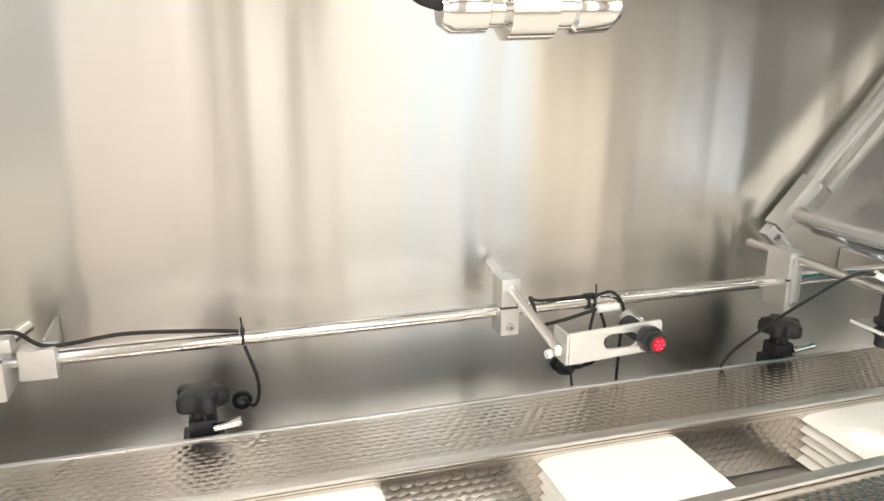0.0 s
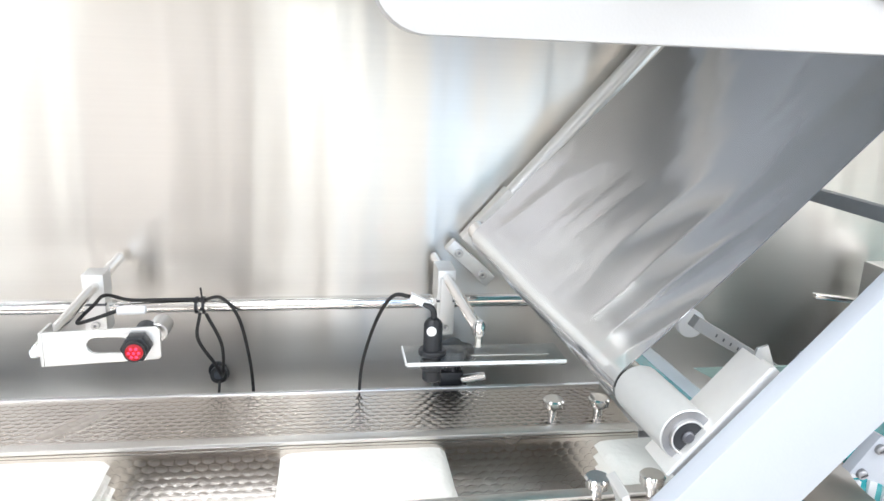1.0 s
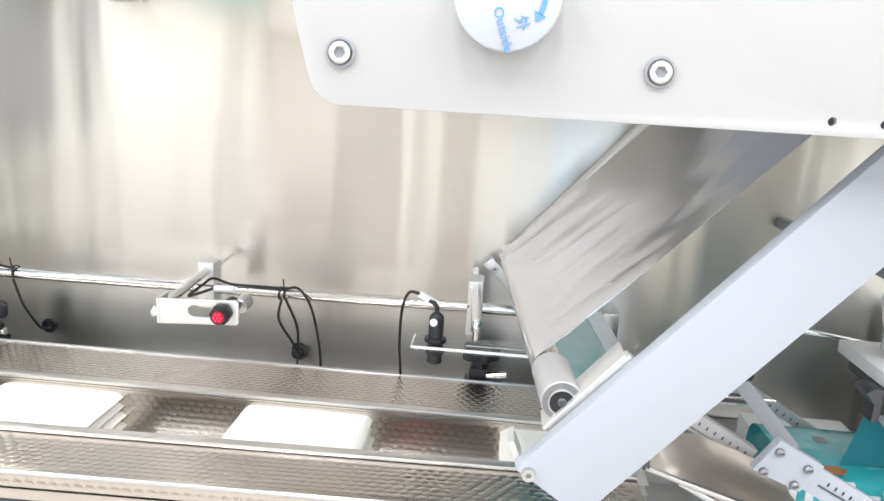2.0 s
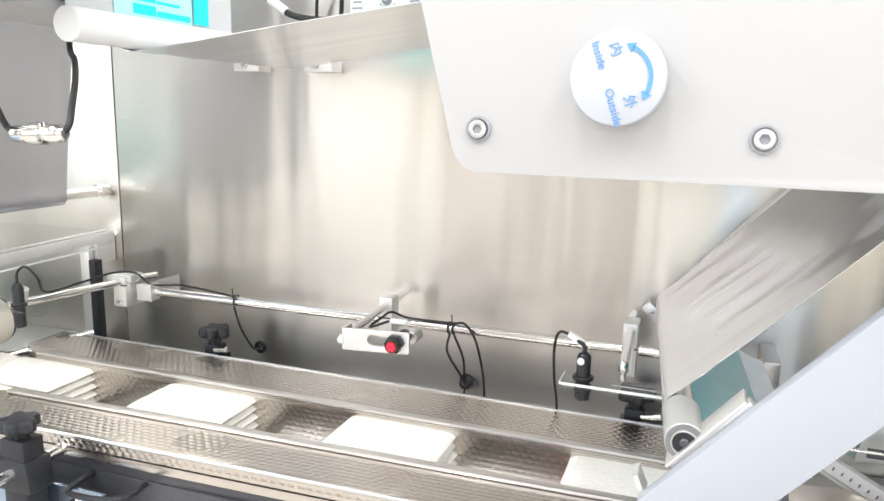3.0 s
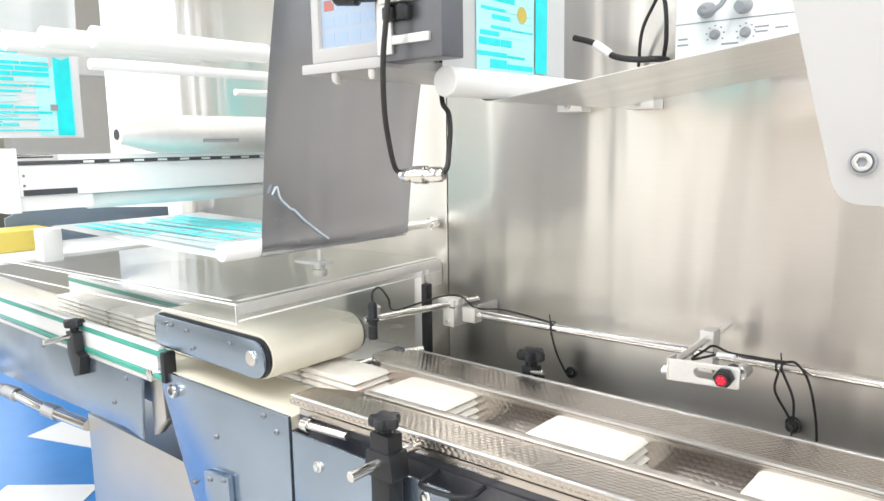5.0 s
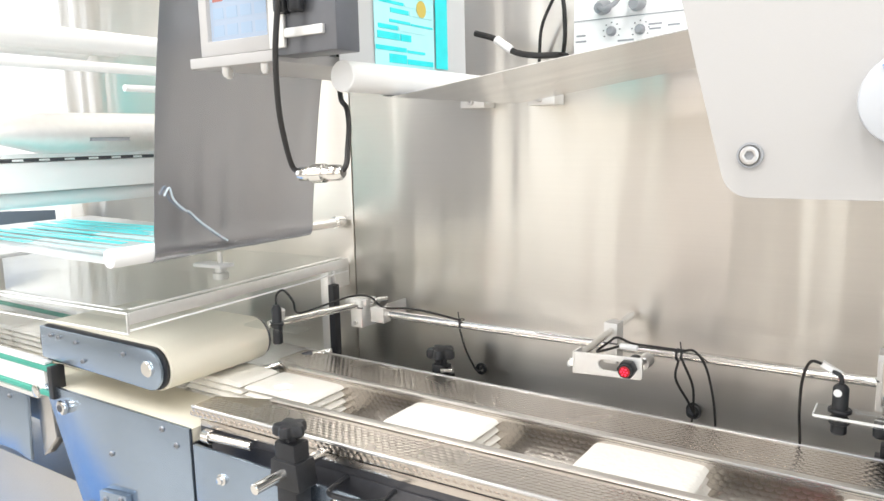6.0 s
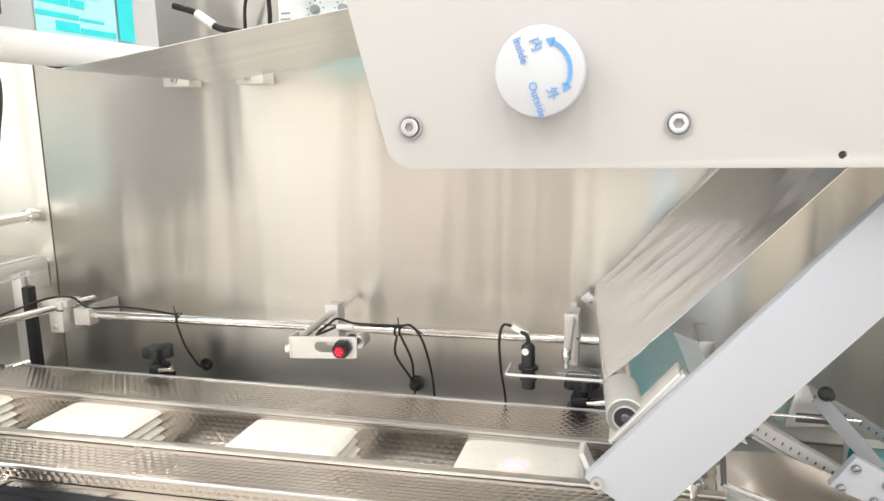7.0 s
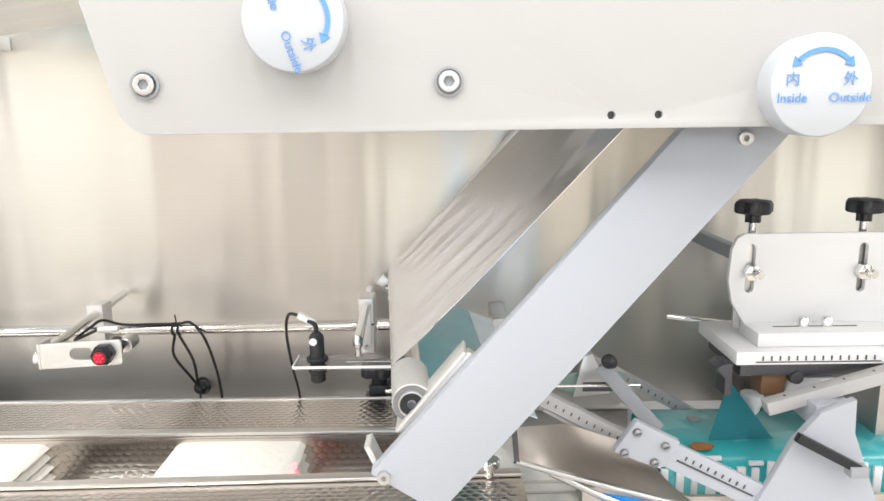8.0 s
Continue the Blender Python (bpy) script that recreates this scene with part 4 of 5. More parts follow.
part("blue_strip", prism([(0.396, 0.951), (0.430, 0.945), (0.482, 0.930), (0.486, 0.914), (0.436, 0.928)], "y", -0.271, -0.2685, 0.0), material("blue_plastic", (0.03, 0.26, 0.70), 0.3, 0.0, 0.05, (40, 40, 40), wear=0.1), folder, "blue plastic strip")
part("channel_apron", prism([(0.40, 0.940), (0.456, 0.943), (0.484, 0.9315), (0.75, 0.9315), (0.75, 0.86), (0.40, 0.86)], "y", -0.2465, -0.243, 0.0004), PLOUGH, folder)
part("white_ledge", box(0.485, 0.585, -0.080, -0.050, 0.86, 0.929, 0.001), WHITE_PLASTIC, folder)
part("white_guide", lathe((0.556, -0.178, 0.968), (0.560, -0.176, 0.990), [(0, 0.004), (0.006, 0.008), (0.020, 0.010), (0.022, 0.008)], 20), WHITE_PLASTIC, folder)
part("wedge_plate", prism([(0.566, 1.014), (0.591, 1.024), (0.592, 0.998), (0.620, 0.925), (0.515, 0.925), (0.548, 0.992)], "y", -0.277, -0.270, 0.0008), PALE, folder)
part("wedge_block", box(0.566, 0.596, -0.269, -0.235, 0.998, 1.016, 0.001), PALE, folder)
hb = part("holed_bar", bar((0.537, -0.250, 1.0075), (0.74, -0.250, 1.066), 0.012, 0.010, 0.0008), WHITE, folder)
for i in range(5):
    cx = 0.552 + 0.022 * i
    part("hole", rod((cx, -0.250, 1.0115 + (cx - 0.537) * 0.288 + 0.0004), (cx, -0.250, 1.0115 + (cx - 0.537) * 0.288 + 0.0012), 0.0018, 10, 0.0001), DARK, hb)
part("black_finger", bar((0.546, -0.284, 0.999), (0.593, -0.287, 0.974), 0.006, 0.007, 0.001), BLACK, folder)
part("finger_tip", box(0.583, 0.596, -0.292, -0.282, 0.970, 0.978, 0.001), GREY, folder)
ledge = thing("bed_ledge", (0.5, -0.33, 0.78), "narrow steel ledge on the machine bed", "ledge")
part("ledge", box(0.36, 0.9, -0.42, -0.2455, 0.785, 0.7995, 0.001), STEEL, ledge)

# ---------- film over the channel ----------
over = thing("printed_film_web", (-0.1, -0.15, 1.31), "packaging film with aqua print turned under a white roller", "film")
TX, TZ, TR = -0.232, 1.322, 0.0152
part("hanging_web", web([(TX - TR, TZ + 0.004), (TX - TR - 0.001, 1.45), (TX - TR - 0.002, 1.75)], -0.315, -0.085, 0.0006, 24, 0.0006), THIN_WHITE, over, "white film with aqua print")
INK = material("aqua_ink", (0.03, 0.72, 0.78), 0.3, 0.0, 0.12, (60, 60, 60), wear=0.15)
PALE_INK = material("pale_aqua_ink", (0.45, 0.84, 0.88), 0.3, 0.0, 0.1, (60, 60, 60), wear=0.12)
random.seed(21)


def print_block(parent, x, side, y0, y1, z0, z1, mat):
    """A flat print on the film, lying on its face to the given side."""
    a, b = (x, x + side * 0.0006) if side > 0 else (x + side * 0.0006, x)
    part("print", box(a, b, y0, y1, z0, z1, 0), mat, parent)


def print_lines(parent, x, side, y0, y1, z0, z1):
    """Uneven printed lines, as on packaging."""
    z = z0
    while z < z1:
        h = random.choice((0.003, 0.0045, 0.007, 0.009))
        a = y0 + random.uniform(0, 0.3) * (y1 - y0)
        b = y1 - random.choice((0, 0, 0, 0.15, 0.4)) * (y1 - y0)
        gap = a + random.uniform(0.35, 0.7) * (b - a)
        print_block(parent, x, side, a, gap - 0.002, z, z + h, INK)
        print_block(parent, x, side, gap, b, z, z + h * random.choice((0.6, 1.0, 1.0)), random.choice((INK, INK, PALE_INK)))
        z += h + random.choice((0.003, 0.004, 0.007))


for wx, sd in ((TX - TR - 0.0030, -1), (TX - TR + 0.0014, 1)):
    print_block(over, wx, sd, -0.262, -0.155, 1.338, 1.60, PALE_INK)
    print_lines(over, wx + sd * 0.0007, sd, -0.262, -0.158, 1.342, 1.60)
    print_block(over, wx + sd * 0.0007, sd, -0.152, -0.128, 1.341, 1.60, INK)
    part("stamp", prism(circle(-0.180, 1.402, 0.009, 24), "x", wx + sd * 0.0014 - 0.0002, wx + sd * 0.0014 + 0.0002), YELLOW, over)
part("running_web", web([(TX - TR, TZ + 0.003), (TX - TR * 0.7, TZ - TR * 0.75), (TX, TZ - TR - 0.0008), (TX + 0.03, TZ - 0.014), (-0.05, 1.329), (0.06, 1.3425), (0.35, 1.378), (0.9, 1.446)], -0.262, 0.004, 0.0006, 40, 0.001), FILM, over)
tr = thing("guide_roller", (TX, -0.15, TZ), "white plastic film roller with a steel tube", "roller", "film rollers")
part("roller", rod((TX, -0.330, TZ), (TX, 0.035, TZ), TR - 0.0006, 36, 0.001), WHITE_PLASTIC, tr)
part("axle", rod((TX, 0.035, TZ), (TX, WY, TZ), 0.005), CHROME, tr)
for bx in (-0.310, -0.204):
    br = thing("wall_bracket", (bx, WY, 1.31), "small steel bracket screwed to the back sheet", "bracket", "roller brackets")
    part("block", box(bx - 0.017, bx + 0.022, 0.030, WY - 0.0005, 1.303, 1.318, 0.001), ALU, br)
    socket_screw(br, bx, 0.0295, 1.3115, 0.0045)

cb = thing("control_box", (-0.09, 0.04, 1.36), "white wall control box with small dials and printed scales", "control box")
part("housing", box(-0.156, 0.02, 0.030, WY - 0.0005, 1.352, 1.50, 0.002), WHITE_PLASTIC, cb)
part("panel_line", box(-0.155, 0.019, 0.0292, 0.030, 1.4035, 1.4045, 0), GREY, cb)
for cx, cz in ((-0.106, 1.388), (-0.070, 1.387)):
    k = part("dial", lathe((cx, 0.0305, cz), (cx, 0.022, cz), [(0, 0.0062), (0.004, 0.006), (0.0085, 0.004)], 18), GREY, cb)
    for i in range(7):
        a = radians(-30 + 40 * i)
        part("tick", box(cx + 0.0105 * math.cos(a) - 0.0009, cx + 0.0105 * math.cos(a) + 0.0009, 0.0295, 0.0302, cz + 0.0105 * math.sin(a) - 0.0006, cz + 0.0105 * math.sin(a) + 0.0006, 0), DARK, k)
for tx, tz, w in ((-0.146, 1.386, 0.012), (-0.146, 1.379, 0.014), (-0.088, 1.376, 0.02), (-0.052, 1.392, 0.016), (-0.052, 1.3865, 0.014), (-0.030, 1.389, 0.014)):
    part("caption_bar", box(tx - w / 2, tx + w / 2, 0.0294, 0.0302, tz - 0.001, tz + 0.001, 0), GREY, cb)
for cx in (-0.115, -0.072):
    part("plug", lathe((cx, 0.030, 1.418), (cx, 0.008, 1.414), [(0, 0.009), (0.012, 0.009), (0.022, 0.006)], 16), GREY, cb)
part("cable", tube([(-0.115, 0.010, 1.414), (-0.100, 0.0, 1.411), (-0.085, 0.005, 1.43), (-0.08, 0.02, 1.50)], 0.003), GREY, cb)
wc = thing("wall_cable", (-0.22, 0.05, 1.37), "black cables passing through the back sheet", "cable")
part("cable", tube([(-0.295, 0.02, 1.402), (-0.262, 0.02, 1.391), (-0.235, 0.018, 1.373), (-0.205, 0.02, 1.366), (-0.182, 0.035, 1.366), (-0.178, 0.058, 1.366)], 0.0042), RUBBER, wc)
part("sleeve", rod((-0.262, 0.018, 1.391), (-0.238, 0.017, 1.375), 0.0055), WHITE_PLASTIC, wc)
part("cable", tube([(-0.180, 0.052, 1.368), (-0.170, 0.035, 1.395), (-0.172, 0.03, 1.44), (-0.19, 0.03, 1.50)], 0.0028), RUBBER, wc)
part("cable", tube([(-0.215, 0.052, 1.360), (-0.205, 0.040, 1.405), (-0.18, 0.03, 1.445), (-0.16, 0.03, 1.50)], 0.0022), RUBBER, wc)

# ---------- coder with touch screen ----------
hmi = thing("film_coder", (-0.28, -0.3, 1.334), "date coder with a lit touch screen in a pale frame", "printer")
HY = -0.385
part("base_plate", box(-0.378, -0.262, HY, -0.16, 1.334, 1.344, 0.0012), WHITE, hmi)
part("screen_frame", prism([(-0.366, 1.3445), (-0.268, 1.3445), (-0.268, 1.47), (-0.366, 1.47)], "y", HY + 0.004, HY + 0.03, 0.002, holes=[[(-0.3545, 1.3585), (-0.274, 1.3585), (-0.274, 1.46), (-0.3545, 1.46)]]), WHITE, hmi)
scr = part("screen", box(-0.3555, -0.273, HY + 0.009, HY + 0.02, 1.3575, 1.461, 0.0), SCREEN, hmi, "lit pale blue touch screen")
for i in range(4):
    for j in range(3):
        x, z = -0.350 + 0.019 * i, 1.363 + 0.016 * j
        part("key", box(x, x + 0.014, HY + 0.0085, HY + 0.0095, z, z + 0.010, 0), SCREEN_RED if (i, j) == (0, 2) else KEY_GLOW, scr)
part("rear_body", box(-0.36, -0.275, HY + 0.031, -0.17, 1.3445, 1.47, 0.002), SMOOTH_STEEL, hmi)
CODER = material("coder_grey_metal", (0.15, 0.155, 0.17), 0.35, 0.5, 0.06, (120, 120, 120), wear=0.08)
cbody = part("coder_body", box(-0.262, -0.188, -0.385, -0.355, 1.338, 1.48, 0.0015), CODER, hmi, "dark metal coder body")
part("coder_cover", box(-0.2635, -0.245, -0.389, -0.3852, 1.344, 1.47, 0.001), ALU, cbody)
part("cover_rail", box(-0.245, -0.200, -0.389, -0.3852, 1.352, 1.360, 0.001), ALU, cbody)
for kx in (-0.243, -0.226):
    part("knob", lathe((kx, -0.392, 1.372), (kx, -0.392, 1.386), [(0, 0.006), (0.002, 0.0072), (0.011, 0.0072), (0.014, 0.004)], 16), BLACK, cbody)
part("knob_bar", box(-0.252, -0.216, -0.398, -0.3892, 1.387, 1.398, 0.001), ALU, cbody)
lens = part("hand_knob", lathe((-0.262, -0.388, 1.402), (-0.300, -0.405, 1.4045), [(0, 0.010), (0.018, 0.0105), (0.020, 0.0135), (0.040, 0.0135)], 24), BLACK, hmi)
part("knob_face", lathe((-0.3000, -0.405, 1.4045), (-0.3016, -0.4057, 1.4046), [(0, 0.0122), (0.0016, 0.0118)], 24), WHITE_PLASTIC, lens)
for sx, sy in ((-0.352, -0.36), (-0.338, -0.375), (-0.285, -0.375)):
    part("foot_screw", lathe((sx, sy, 1.334), (sx, sy, 1.325), [(0, 0.004), (0.006, 0.004), (0.009, 0.0025)], 12), ALU, hmi)
part("cable", tube([(-0.225, -0.402, 1.46), (-0.236, -0.402, 1.385), (-0.243, -0.402, 1.338), (-0.249, -0.396, 1.295), (-0.256, -0.384, 1.265), (-0.268, -0.364, 1.240), (-0.258, -0.363, 1.2335)], 0.0026, 10), RUBBER, hmi)
part("cable", tube([(-0.209, -0.363, 1.2340), (-0.2055, -0.359, 1.242), (-0.2110, -0.350, 1.256), (-0.2215, -0.335, 1.2755), (-0.238, -0.318, 1.293), (-0.259, -0.302, 1.305), (-0.270, -0.29, 1.34), (-0.272, -0.285, 1.42)], 0.0026, 10), RUBBER, hmi)
part("connector", lathe((-0.261, -0.363, 1.2325), (-0.206, -0.363, 1.2345), [(0, 0.0045), (0.003, 0.0066), (0.013, 0.0066), (0.014, 0.0052), (0.018, 0.0052), (0.019, 0.0088), (0.033, 0.0088), (0.034, 0.0062), (0.039, 0.0062), (0.040, 0.0076), (0.051, 0.0072), (0.055, 0.0045)], 22), CHROME, hmi, "chromed screw connector")

# ---------- infeed: film, cover, belts ----------
inf = thing("printed_film_web", (-0.8, -0.19, 1.12), "packaging film, aqua printed, rising dark and shiny from a roller", "film")
IX, IZ = -0.578, 1.128
part("flat_web", web([(IX - 0.005, IZ - 0.0125), (-0.75, 1.117), (-0.98, 1.121), (-1.15, 1.124)], -0.345, -0.045, 0.0006, 24, 0.001), THIN_WHITE, inf, "white film with aqua print")
y = -0.315
while y < -0.10:
    h = random.choice((0.004, 0.007, 0.011, 0.016))
    x0, x1 = random.uniform(-1.14, -1.0), random.uniform(-0.72, -0.61)
    gap = random.uniform(-0.9, -0.75)
    part("print", box(x0, gap, y, y + h, 1.1235, 1.1242, 0), INK, inf)
    part("print", box(gap + 0.006, x1, y, y + h * 0.8, 1.1235, 1.1242, 0), random.choice((INK, PALE_INK)), inf)
    y += h + random.choice((0.006, 0.01, 0.016))
part("rising_web", web([(IX - 0.004, IZ - 0.0128), (IX + 0.007, IZ - 0.0105), (IX + 0.0125, IZ + 0.001), (IX + 0.016, IZ + 0.04), (-0.538, 1.325), (-0.505, 1.48), (-0.45, 1.74)], -0.312, -0.030, 0.0006, 30, 0.0012), DARK_FILM, inf, "dark shiny reverse of the film")
part("crease", tube([(-0.5525, -0.301, 1.199), (-0.551, -0.294, 1.209), (-0.553, -0.287, 1.193), (-0.5555, -0.269, 1.178), (-0.5575, -0.262, 1.176), (-0.559, -0.246, 1.162), (-0.5615, -0.219, 1.143), (-0.563, -0.199, 1.130)], 0.0015, 6, 4), PALE_FILM, inf, "pale crease in the film")
ir = thing("guide_roller", (IX, -0.15, IZ), "white-ended steel film roller before the back sheet", "roller", "film rollers")
part("roller", rod((IX, -0.366, IZ), (IX, -0.03, IZ), 0.0118, 30, 0.001), WHITE_PLASTIC, ir)
part("axle", rod((IX, -0.03, IZ), (IX, WY - 0.0015, IZ), 0.0075), CHROME, ir)
part("collar", rod((IX, 0.035, IZ), (IX, 0.050, IZ), 0.0105), CHROME, ir)

cov = thing("safety_cover", (-0.9, -0.16, 1.05), "clear acrylic safety cover with pale strips as edge highlights", "cover")
c = part("top_sheet", box(-1.42, -0.548, -0.362, 0.052, 1.052, 1.058, 0.0006), ACRYLIC, cov)
c.visible_shadow = False
c = part("front_lip", box(-1.42, -0.548, -0.371, -0.3645, 1.032, 1.058, 0.0006), ACRYLIC, cov)
c.visible_shadow = False
c = part("side_lip", box(-0.547, -0.541, -0.371, 0.052, 1.036, 1.058, 0.0006), ACRYLIC, cov)
c.visible_shadow = False
# Pale strips laid on as the bright highlights of the acrylic's edges.
part("edge_highlight", box(-0.5405, -0.5385, -0.371, 0.052, 1.0440, 1.0585, 0.0004), ALU, cov)
part("edge_highlight", box(-0.556, -0.5485, -0.36, 0.052, 1.0583, 1.0595, 0.0003), ALU, cov)
part("edge_highlight", box(-1.42, -0.541, -0.3727, -0.3712, 1.0560, 1.0585, 0.0003), WHITE_PLASTIC, cov)
part("edge_highlight", box(-1.42, -0.541, -0.3725, -0.3712, 1.0315, 1.0335, 0.0003), WHITE_PLASTIC, cov)
part("edge_highlight", box(-1.42, -0.560, -0.3640, -0.3622, 1.0583, 1.0592, 0.0002), WHITE_PLASTIC, cov)
part("edge_highlight", box(-0.5405, -0.5392, -0.371, 0.052, 1.0355, 1.0378, 0.0003), WHITE_PLASTIC, cov)
part("edge_highlight", box(-0.5408, -0.5385, -0.3745, -0.3714, 1.0337, 1.0558, 0.0003), ALU, cov)
part("hinge", box(-0.566, -0.542, 0.020, WY - 0.0015, 1.012, 1.050, 0.0012), ALU, cov)
socket_screw(cov, -0.553, 0.0195, 1.038, 0.004)
socket_screw(cov, -0.553, 0.0195, 1.022, 0.004)
part("catch_plate", box(-0.72, -0.66, -0.115, -0.085, 1.0585, 1.064, 0.001), WHITE_PLASTIC, cov)
part("catch_boss", lathe((-0.675, -0.10, 1.040), (-0.675, -0.10, 1.0825), [(0, 0.012), (0.010, 0.012), (0.011, 0.009), (0.02, 0.009), (0.021, 0.004), (0.0425, 0.004)], 20), ALU, cov)
corner_point = Vector((-0.540, -0.371, 0.0))       # the cover is fitted a little askew
cov.matrix_basis = Matrix.Translation(corner_point + Vector((0, 0, 0.0095))) @ Matrix.Rotation(0.065, 4, "Z") @ Matrix.Translation(cov.location - corner_point)
post = thing("frame_post", (-0.55, 0.03, 0.86), "black rubber-edged steel post at the back sheet", "post")
part("edge", box(-0.572, -0.560, 0.005, 0.02, 0.86, 1.03, 0.002), BLACK, post)
part("web_plate", box(-0.590, -0.573, 0.008, 0.016, 0.86, 1.05, 0.001), ALU, post)

ub = thing("upper_belt", (-0.77, -0.19, 0.955), "cream pressing belt over steel pulleys with a grey side plate", "conveyor")
belt_out = stadium(-0.90, -0.637, 0.959, 0.0335, 14)
part("belt", prism(belt_out, "y", -0.2735, -0.098, 0.0012, 2), CREAM, ub)
part("belt_end_ring", prism(stadium(-0.90, -0.637, 0.959, 0.031, 14), "y", -0.098, -0.092, 0.001), DARK, ub)
side = part("side_plate", prism(stadium(-0.888, -0.6405, 0.957, 0.0285, 14)[:15] + [(-0.915, 0.985), (-0.915, 0.935)], "y", -0.285, -0.279, 0.001), BLUE_STEEL, ub)
part("plate_gap", prism(stadium(-0.90, -0.637, 0.958, 0.0302, 14), "y", -0.2785, -0.2740, 0.0005), BLACK, ub)
part("pivot_pin", lathe((-0.6405, -0.284, 0.959), (-0.6405, -0.2895, 0.959), [(0, 0.0115), (0.004, 0.0115), (0.0055, 0.0098)], 28), CHROME, side)
for sx, sz in ((-0.695, 0.972), (-0.80, 0.945), (-0.862, 0.974), (-0.884, 0.974), (-0.815, 0.972)):
    pan_screw(side, sx, -0.2855, sz, 0.0032)
lbelt = thing("lower_belt", (-0.9, -0.17, 0.86), "cream infeed belt on a steel bed", "conveyor")
part("belt", prism([(-2.75, 0.8625), (-0.615, 0.8625), (-0.607, 0.866), (-0.615, 0.8698), (-2.75, 0.8698)], "y", -0.252, -0.085, 0.0008), CREAM, lbelt)
part("skirt", box(-0.93, -0.556, -0.284, -0.190, 0.8705, 0.8905, 0.002), CREAM, lbelt)
part("bed", box(-2.75, -0.60, -0.255, -0.06, 0.80, 0.8615, 0.002), STEEL, lbelt)
part("back_ledge", box(-1.75, -0.605, -0.058, WY - 0.002, 0.80, 0.895, 0.001), ALU, lbelt)
part("transfer_rod", rod((-0.606, -0.20, 0.8615), (-0.606, -0.02, 0.8615), 0.007), CHROME, lbelt)
sup = thing("guide_support", (-0.58, -0.05, 0.88), "bright steel rod carrying the guide rail's end", "rod")
part("rod", rod((-0.635, -0.108, 0.905), (-0.555, -0.01, 0.925), 0.0062), CHROME, sup)
part("collar", rod((-0.585, -0.047, 0.9175), (-0.575, -0.034, 0.920), 0.0095), DARK, sup)

for sy, nm in ((-0.285, "front"), (-0.075, "back")):
    g = thing("infeed_guide", (-1.2, sy, 0.88), "white and green plastic infeed guide rail", "guide rail", "infeed guides")
    part("profile", box(-1.75, -0.905, sy - 0.006, sy + 0.006, 0.884, 0.9145, 0.001), WHITE_PLASTIC, g)
    part("green_strip", box(-1.75, -0.885, sy - 0.008, sy + 0.008, 0.915, 0.924, 0.0015), GREEN, g)
    part("white_strip", box(-1.75, -0.90, sy - 0.007, sy + 0.007, 0.9245, 0.930, 0.001), WHITE_PLASTIC, g)
    part("green_strip", box(-1.75, -0.885, sy - 0.010, sy + 0.004, 0.8755, 0.8835, 0.0015), GREEN, g)
    part("end_cap", box(-0.885, -0.872, sy - 0.012, sy + 0.010, 0.874, 0.926, 0.002), BLACK, g)

cl = thing("rail_clamp", (-1.19, -0.30, 0.84), "black star-grip clamp on the infeed side plate", "clamp")
part("body", prism([(-1.205, 0.915), (-1.175, 0.915), (-1.172, 0.878), (-1.150, 0.872), (-1.160, 0.835), (-1.185, 0.828), (-1.205, 0.87)], "y", -0.315, -0.296, 0.002), BLACK, cl)
part("star_grip", star(-1.190, -0.305, 0.915, 0.020, 5), BLACK, cl)
part("cross_rod", rod((-1.195, -0.36, 0.903), (-1.185, -0.25, 0.908), 0.0055), CHROME, cl)

# ---------- front plates ----------
fa = thing("side_plate", (-0.7, -0.29, 0.6), "tapered steel side plate, blue reflection in its colour, screwed to the bed", "machine plate", "front side plates")
part("plate", prism([(-0.905, 0.893), (-0.895, 0.868), (-0.775, 0.60), (-0.553, 0.60), (-0.553, 0.893)], "y", -0.292, -0.287, 0.0008), BLUE_STEEL, fa)
for sx, sz in ((-0.735, 0.817), (-0.609, 0.882), (-0.580, 0.865), (-0.810, 0.719)):
    pan_screw(fa, sx, -0.2925, sz, 0.004)
nut2 = part("corner_nut", prism(circle(-0.852, 0.866, 0.012, 6), "y", -0.300, -0.2925, 0.001), CHROME, fa)
part("nut_bore", rod((-0.852, -0.2995, 0.866), (-0.852, -0.3015, 0.866), 0.006), DARK, nut2)
hg = part("hinge_plate", prism([(-0.762, 0.757), (-0.695, 0.765), (-0.69, 0.60), (-0.762, 0.60)], "y", -0.302, -0.2925, 0.001), BLUE_STEEL, fa)
for sx, sz in ((-0.745, 0.748), (-0.706, 0.758)):
    pan_screw(hg, sx, -0.3025, sz, 0.004)
fbp = thing("side_plate", (-0.4, -0.3, 0.6), "pale steel side plate below the front guide rail", "machine plate", "front side plates")
part("plate", box(-0.530, -0.256, -0.304, -0.299, 0.60, 0.882, 0.0008), BLUE_STEEL, fbp)
for sx, sz in ((-0.477, 0.848), (-0.289, 0.866)):
    s = part("hex_bolt", prism(circle(sx, sz, 0.0055, 6), "y", -0.310, -0.3045, 0.0008), CHROME, fbp)
    part("washer", prism(circle(sx, sz, 0.0075, 20), "y", -0.306, -0.3041, 0.0002), CHROME, s)
fc = thing("side_plate", (-1.3, -0.29, 0.74), "long pale steel infeed side plate", "machine plate", "front side plates")
part("plate", prism([(-1.75, 0.885), (-0.956, 0.866), (-0.966, 0.752), (-1.02, 0.760), (-1.75, 0.735)], "y", -0.296, -0.291, 0.0008), BLUE_STEEL, fc)
part("top_rail", box(-1.75, -0.92, -0.297, -0.27, 0.868, 0.8748, 0.001), ALU, fc)
